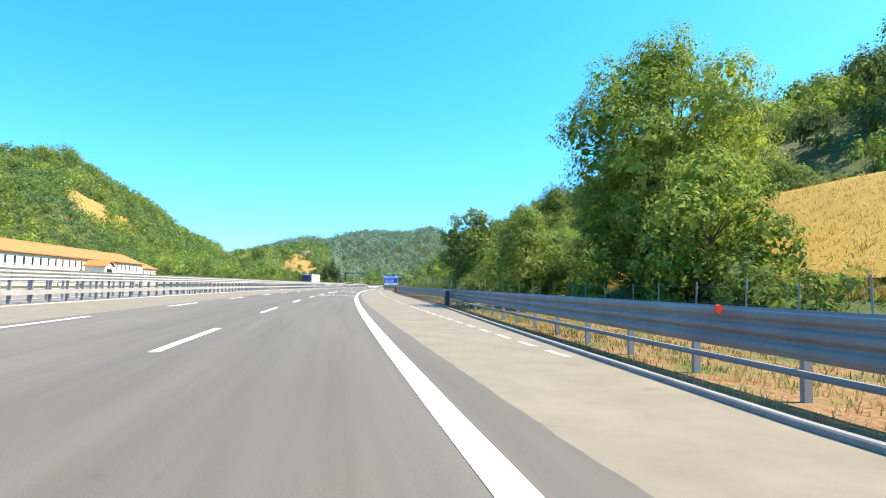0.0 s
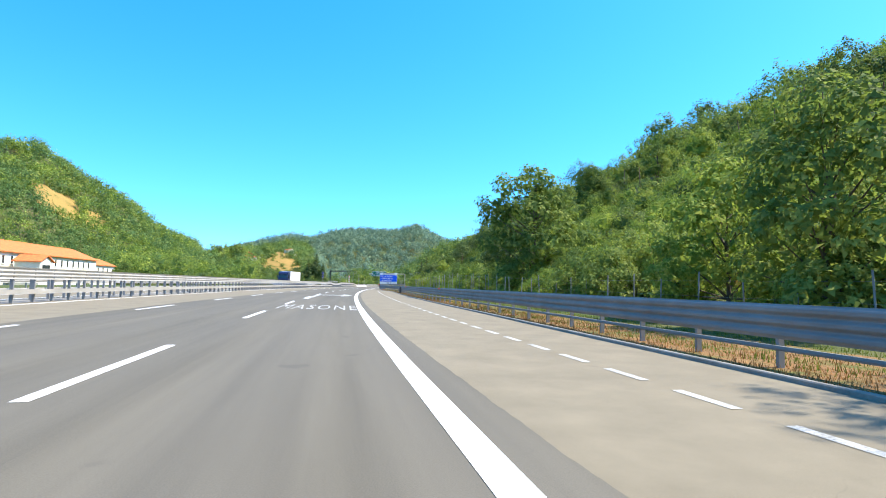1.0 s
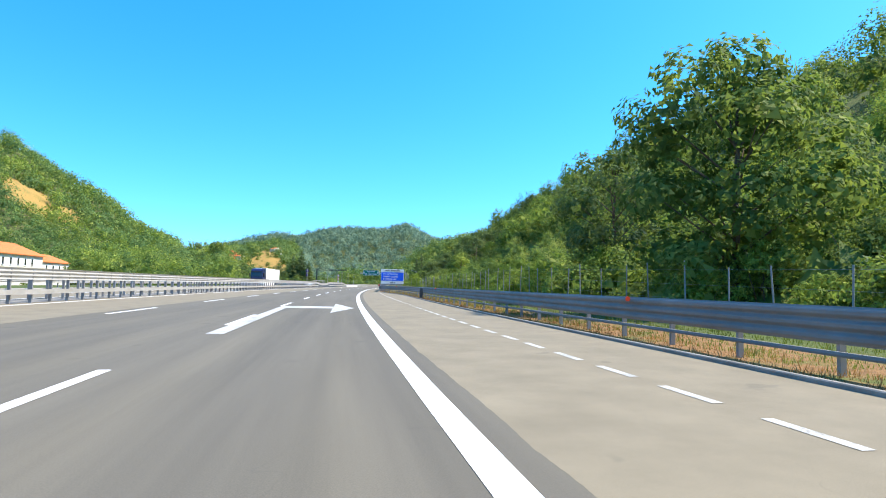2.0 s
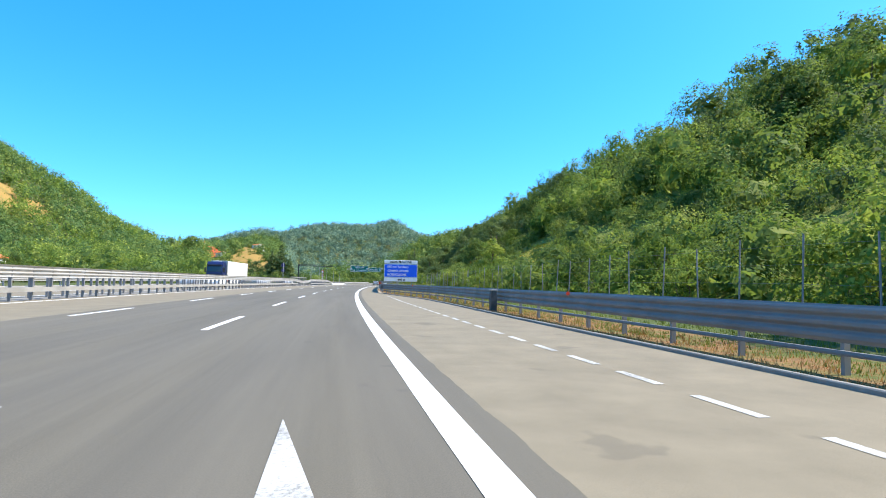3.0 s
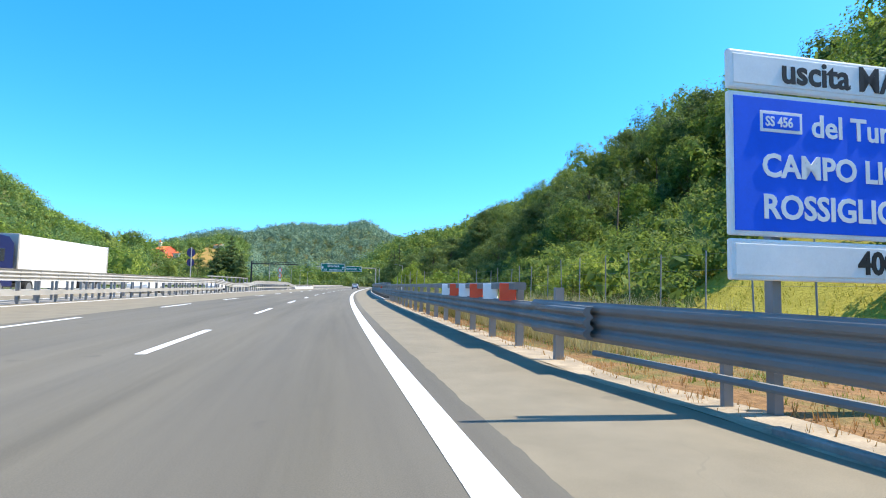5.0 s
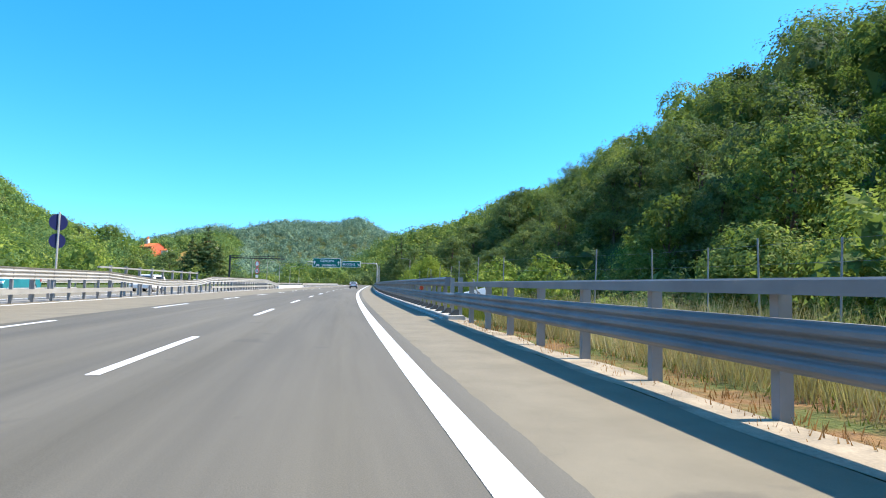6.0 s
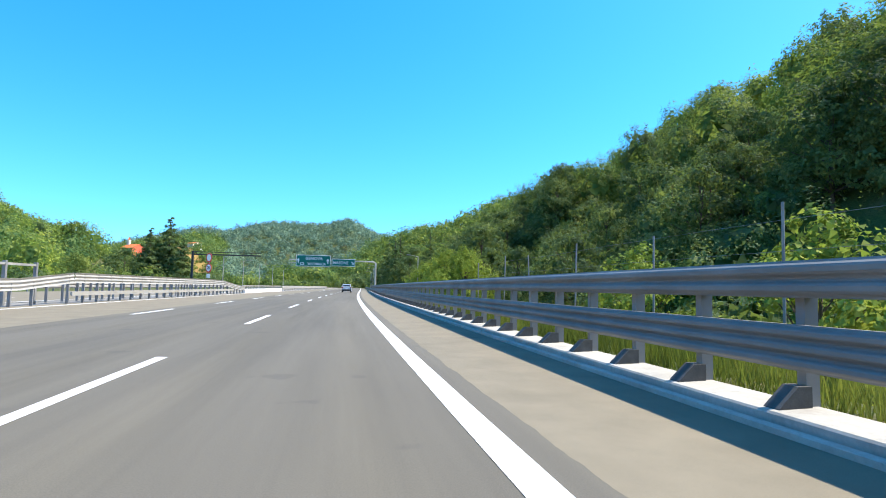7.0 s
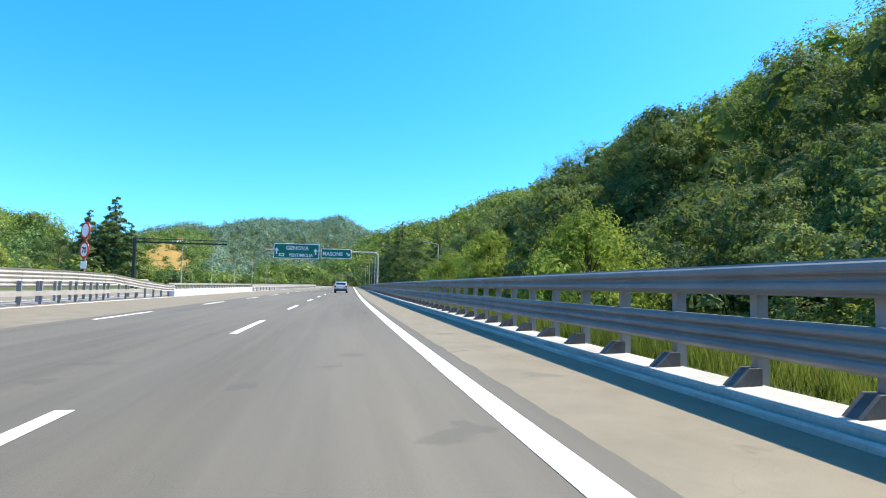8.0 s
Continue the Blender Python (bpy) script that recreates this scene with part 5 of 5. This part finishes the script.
grass("meadow_grass", 76, verge(grand, 8000, 135.5, 158, 15.6, 29.0), 0.42, "yellow-green grass on the open slope", MEADOW_BLADE, 6, 0.03)
grass("meadow_grass", 77, verge(grand, 9000, 0, 50, 20.5, 44), 0.45, "golden dry meadow grass on the slope", GOLD_BLADE, 6, 0.035)

# ---- buildings ----
def gable(bm_owner, x0, x1, y0, y1, eave, ridge, over, material, name="roof"):
    xm = (x0 + x1) / 2
    prof = [(x0 - over, eave - 0.25), (xm, ridge), (x1 + over, eave - 0.25), (x1 + over, eave - 0.5), (xm, ridge - 0.28), (x0 - over, eave - 0.5)]
    return part(name, extruded(prof, y0 - over, y1 + over), material, bm_owner)


def wall_with_gable(owner, x0, x1, y0, y1, z0, eave, ridge, material):
    xm = (x0 + x1) / 2
    return part("wall", extruded([(x0, z0), (x0, eave - 0.35), (xm, ridge - 0.35), (x1, eave - 0.35), (x1, z0)], y0, y1), material, owner)


def window_in(owner, y, z0, z1, w, x):
    f = part("window", box(x - 0.04, x + 0.06, y - w / 2 - 0.12, y + w / 2 + 0.12, z0 - 0.12, z1 + 0.12, 0.02), SIGN_WHITE, owner)
    part("pane", box(x + 0.03, x + 0.075, y - w / 2, y + w / 2, z0, z1), WINDOW, f)
    part("sill", box(x, x + 0.2, y - w / 2 - 0.2, y + w / 2 + 0.2, z0 - 0.22, z0 - 0.12), CONCRETE, f)


def tile_rows(owner, x0, xm, y0, y1, eave, ridge):
    """Raised ribs of tiles on the slope that faces the road."""
    n = int((y1 - y0) / 1.6)
    me = mesh_from("tile_row", extruded([(-0.16, 0), (-0.1, 0.09), (0.1, 0.09), (0.16, 0)], 0, 1), TILE)
    p0, p1 = Vector((x0, 0, eave - 0.2)), Vector((xm, 0, ridge + 0.02))
    way = p1 - p0
    rot = Matrix.Rotation(math.atan2(way.z, -way.x) * 1, 4, "Y")
    for i in range(n + 1):
        y = y0 + (y1 - y0) * i / n
        m = Matrix.Translation((p0.x, y, p0.z)) @ Matrix(((0, way.x, way.z / way.length, 0), (-1, 0, 0, 0), (0, way.z, -way.x / way.length, 0), (0, 0, 0, 1)))
        child("tile_row", me, owner, m)


mill = thing("long_mill_building", pose(0, 0, 0), "long cream building with tall windows and orange tiled roof", "building")
wall_with_gable(mill, -95, -78, 60, 258, -3, 8.1, 11.6, PLASTER)
roof = gable(mill, -95, -78, 60, 258, 8.1, 11.8, 0.7, TILE)
tile_rows(roof, -77.5, -86.5, 62, 257, 7.75, 11.75)
for i in range(44):
    y = 66 + i * 4.3
    if y < 254:
        window_in(mill, y, 4.6, 6.7, 1.05, -78)
        window_in(mill, y, 0.8, 2.6, 1.3, -78)
annex = thing("low_annex", pose(0, 0, 0), "small cream annex with an orange tiled roof", "building")
wall_with_gable(annex, -93, -80, 262, 284, -3, 6.6, 9.0, PLASTER)
gable(annex, -93, -80, 262, 284, 6.6, 9.2, 0.6, TILE)
for y in (266, 271, 276, 281):
    window_in(annex, y, 3.4, 5.2, 1.1, -80)
porch = thing("porch_house", pose(-72.5, 199, 0, 0, 0, 90), "small pale house with a dark doorway and tiled gable roof", "house")
wall_with_gable(porch, -3.6, 3.6, -3, 3, -3, 5.6, 7.0, PLASTER)
gable(porch, -3.6, 3.6, -3, 3, 5.6, 7.2, 0.5, TILE)
part("doorway", box(-2.2, 2.2, -3.06, -2.9, 1.5, 4.4, 0.02), WINDOW, porch)


def house(x, y, w, l, h, ridge, turn, wall, label, sink=2.0):
    z = float(height([x], [y])[0])
    t = thing("house", pose(x, y, z, 0, 0, turn), label, "house", "far houses")
    wall_with_gable(t, -w / 2, w / 2, -l / 2, l / 2, -sink - 6, h, ridge, wall)
    gable(t, -w / 2, w / 2, -l / 2, l / 2, h, ridge + 0.2, 0.6, TILE)
    n = max(2, int(l / 4))
    for i in range(n):
        yy = -l / 2 + l * (i + 0.5) / n
        window_in(t, yy, h * 0.55, h * 0.8, 1.2, w / 2)
    for i in range(max(2, int(w / 5))):
        xx = -w / 2 + w * (i + 0.5) / max(2, int(w / 5))
        f = part("window", box(xx - 0.62, xx + 0.62, -l / 2 - 0.06, -l / 2 + 0.05, h * 0.55, h * 0.55 + 1.9, 0.02), SIGN_WHITE, t)
        part("pane", box(xx - 0.5, xx + 0.5, -l / 2 - 0.09, -l / 2, h * 0.55 + 0.12, h * 0.55 + 1.78), WINDOW, f)
    return t


church = house(-136, 1152, 26, 24, 14, 20, 52, RED_WALL, "red-walled hillside church with tiled roof and slim bell tower", 2)
tower = part("bell_tower", box(-2, 2, 8, 12, 0, 27, 0.15), PLASTER, church)
part("spire", rod((0, 10, 27), (0, 10, 32), 2.6, 0.2, 4), TILE, tower)
house(-163, 1165, 30, 14, 9, 12, 48, PLASTER, "long ochre house with tiled roof beside the church", 2)
house(-112, 1140, 14, 12, 6, 9, 50, PLASTER, "pale house with tiled roof below the church", 2)
house(-50, 1196, 24, 12, 10, 13, 45, PLASTER, "white house on the shoulder of the hill", 2)


def pylon(x, y, h):
    z = float(height([x], [y])[0])
    t = thing("power_pylon", pose(x, y, z, 0, 0, 20), "grey lattice power pylon on the wooded ridge", "pylon", "pylons")
    for sx in (-1, 1):
        for sy in (-1, 1):
            part("leg", rod((sx * 2.6, sy * 2.6, -1), (sx * 0.4, sy * 0.4, h), 0.22, 0.12, 5), ZINC_DULL, t)
    for i in range(8):
        f0, f1 = i / 8, (i + 1) / 8
        w0, w1 = 2.6 - 2.2 * f0, 2.6 - 2.2 * f1
        part("brace", rod((-w0, -w0, h * f0), (w1, -w1, h * f1), 0.1, n=4), ZINC_DULL, t)
        part("brace", rod((w0, w0, h * f0), (-w1, w1, h * f1), 0.1, n=4), ZINC_DULL, t)
    for z_ in (0.72, 0.84, 0.96):
        part("crossarm", rod((-5, 0, h * z_), (5, 0, h * z_), 0.14, n=4), ZINC_DULL, t)


pylon(361, 872, 34)
pylon(372, 862, 34)
pylon(420, 800, 32)
pylon(-20, 1790, 34)
pylon(60, 1800, 30)


# ---- vehicles ----
def wheel(owner, x, y, r, w):
    t = part("wheel", rod((x - w / 2, y, r), (x + w / 2, y, r), r, r, 24), RUBBER, owner)
    part("rim", rod((x - w / 2 - 0.01, y, r), (x + w / 2 + 0.01, y, r), r * 0.62, r * 0.62, 18), RIM, t)
    return t


def shell(outline, half, tuck, material, owner, name, label=""):
    """A body from a side outline (y, z): widest below the waist, drawn in towards the roof."""
    bm = bmesh.new()
    top = max(z for _, z in outline)
    rows = []
    for side in (-1, 1):
        rows.append([bm.verts.new((side * (half - tuck * max(0, (z - 0.75) / (top - 0.75))), y, z)) for y, z in outline])
    n = len(outline)
    for i in range(n):
        j = (i + 1) % n
        bm.faces.new((rows[0][i], rows[0][j], rows[1][j], rows[1][i]))
    bm.faces.new(rows[0][::-1])
    bm.faces.new(rows[1])
    bmesh.ops.recalc_face_normals(bm, faces=bm.faces[:])
    bmesh.ops.bevel(bm, geom=bm.edges[:], offset=0.045, segments=3, affect="EDGES", profile=0.6)
    return part(name, bm, material, owner, label, smooth=False)


def car(m, paint, label, group=""):
    """A five-door hatchback, its nose towards +y."""
    t = thing("car", m, label, "car", group)
    body = shell([(-2.05, 0.30), (-2.12, 0.62), (-2.05, 1.02), (-1.72, 1.42), (-1.2, 1.52), (-0.1, 1.54), (0.45, 1.44), (1.1, 1.03), (1.95, 0.86), (2.12, 0.62), (2.08, 0.30)],
                 0.9, 0.2, paint, t, "body")
    part("rear_window", box(-0.62, 0.62, -0.02, 0.02, -0.19, 0.19, 0.015), WINDOW, t, "dark tinted glass", pose(0, -1.93, 1.225, -50.5 + 90 - 52))
    part("windscreen", box(-0.64, 0.64, -0.02, 0.02, -0.34, 0.34, 0.015), WINDOW, t, "dark tinted glass", pose(0, 0.80, 1.26, 58))
    for sx in (-1, 1):
        part("side_window", extruded([(-0.012, 1.02), (-0.012, 1.36), (0.012, 1.36), (0.012, 1.02)], -1.45, 0.55), WINDOW, t, "dark tinted glass", pose(sx * 0.80, 0, 0, 0, -sx * 9 * 0, 0))
        part("tail_lamp", box(sx * 0.74 - 0.14, sx * 0.74 + 0.14, -2.15, -2.02, 0.78, 1.0, 0.03), LAMP_RED, t, "red tail lamp")
        part("head_lamp", box(sx * 0.68 - 0.17, sx * 0.68 + 0.17, 1.95, 2.1, 0.64, 0.8, 0.03), LAMP_CLEAR, t)
        part("mirror", box(sx * 0.98 - 0.1, sx * 0.98 + 0.1, 0.55, 0.68, 1.0, 1.14, 0.03), paint, t)
    part("bumper", box(-0.86, 0.86, -2.2, -2.0, 0.28, 0.56, 0.05), DARK, t)
    part("number_plate", box(-0.26, 0.26, -2.17, -2.1, 0.62, 0.74, 0.005), PLATE, t, "plain pale number plate")
    for sx in (-0.78, 0.78):
        for y in (-1.28, 1.28):
            wheel(t, sx, y, 0.32, 0.22)
    return t


car(at_road(290, 1.45), CAR_BLUE, "silver-grey hatchback driving ahead in the slow lane")
car(at_road(212, -15.2, 0, 180), CAR_WHITE, "white car in the opposite carriageway", "oncoming cars")
car(at_road(157, -15.2, 0, 180), CAR_WHITE, "white car behind the median barrier", "oncoming cars")
car(at_road(147.5, -15.2, 0, 180), CAR_BLUE, "silver-grey car following in the opposite carriageway", "oncoming cars")
car(at_road(187, -15.2, 0, 180), CAR_WHITE, "white car beside the lorry's trailer", "oncoming cars")
car(at_road(198, -18.8, 0, 180), CAR_TEAL, "teal car in the opposite carriageway", "oncoming cars")


def lorry(m):
    """An articulated lorry, its cab towards +y."""
    t = thing("articulated_lorry", m, "articulated lorry with dark blue cab and plain white trailer", "lorry")
    cab = shell([(0.0, 0.55), (0.0, 3.35), (0.5, 3.75), (1.7, 3.80), (2.15, 3.45), (2.35, 2.2), (2.42, 0.55)], 1.22, 0.06, CAR_DARK, t, "cab", "dark blue cab")
    part("windscreen", box(-1.05, 1.05, -0.03, 0.03, -0.45, 0.45, 0.03), WINDOW, cab, "dark glass", pose(0, 2.30, 2.62, 9))
    part("visor", box(-1.1, 1.1, 2.1, 2.5, 3.15, 3.3, 0.03), DARK, cab)
    part("grille", box(-0.9, 0.9, 2.38, 2.48, 0.95, 1.75, 0.03), DARK, cab)
    for sx in (-1, 1):
        part("side_window", box(sx * 1.2 - 0.03, sx * 1.2 + 0.03, 1.0, 2.0, 2.15, 2.95, 0.02), WINDOW, cab, "dark glass")
        part("mirror", box(sx * 1.42 - 0.1, sx * 1.42 + 0.1, 2.05, 2.2, 2.1, 2.85, 0.03), DARK, cab)
        part("head_lamp", box(sx * 0.95 - 0.2, sx * 0.95 + 0.2, 2.36, 2.5, 0.7, 0.95, 0.03), LAMP_CLEAR, cab)
        part("side_skirt", box(sx * 1.15 - 0.04, sx * 1.15 + 0.04, -8.5, -2.2, 0.45, 1.05, 0.02), TARP, t)
    trailer = part("trailer", box(-1.27, 1.27, -13.6, -0.25, 1.15, 3.95, 0.04), TARP, t, "plain white trailer box")
    part("rear_frame", box(-1.30, 1.30, -13.7, -13.5, 1.05, 4.0, 0.03), ZINC, trailer)
    part("front_edge", box(-1.30, 1.30, -0.4, -0.22, 1.05, 4.0, 0.03), ZINC, trailer)
    part("chassis", box(-0.5, 0.5, -13.2, 2.0, 0.75, 1.12, 0.03), DARK, t)
    for y in (1.35, -1.9, -9.6, -10.9, -12.2):
        for sx in (-1.05, 1.05):
            wheel(t, sx, y, 0.5, 0.32)
    part("beacon", box(-0.6, 0.6, 0.7, 1.1, 3.8, 3.95, 0.04), SIGN_WHITE, cab)
    return t


lorry(at_road(171.5, -19.0, 0, 180))
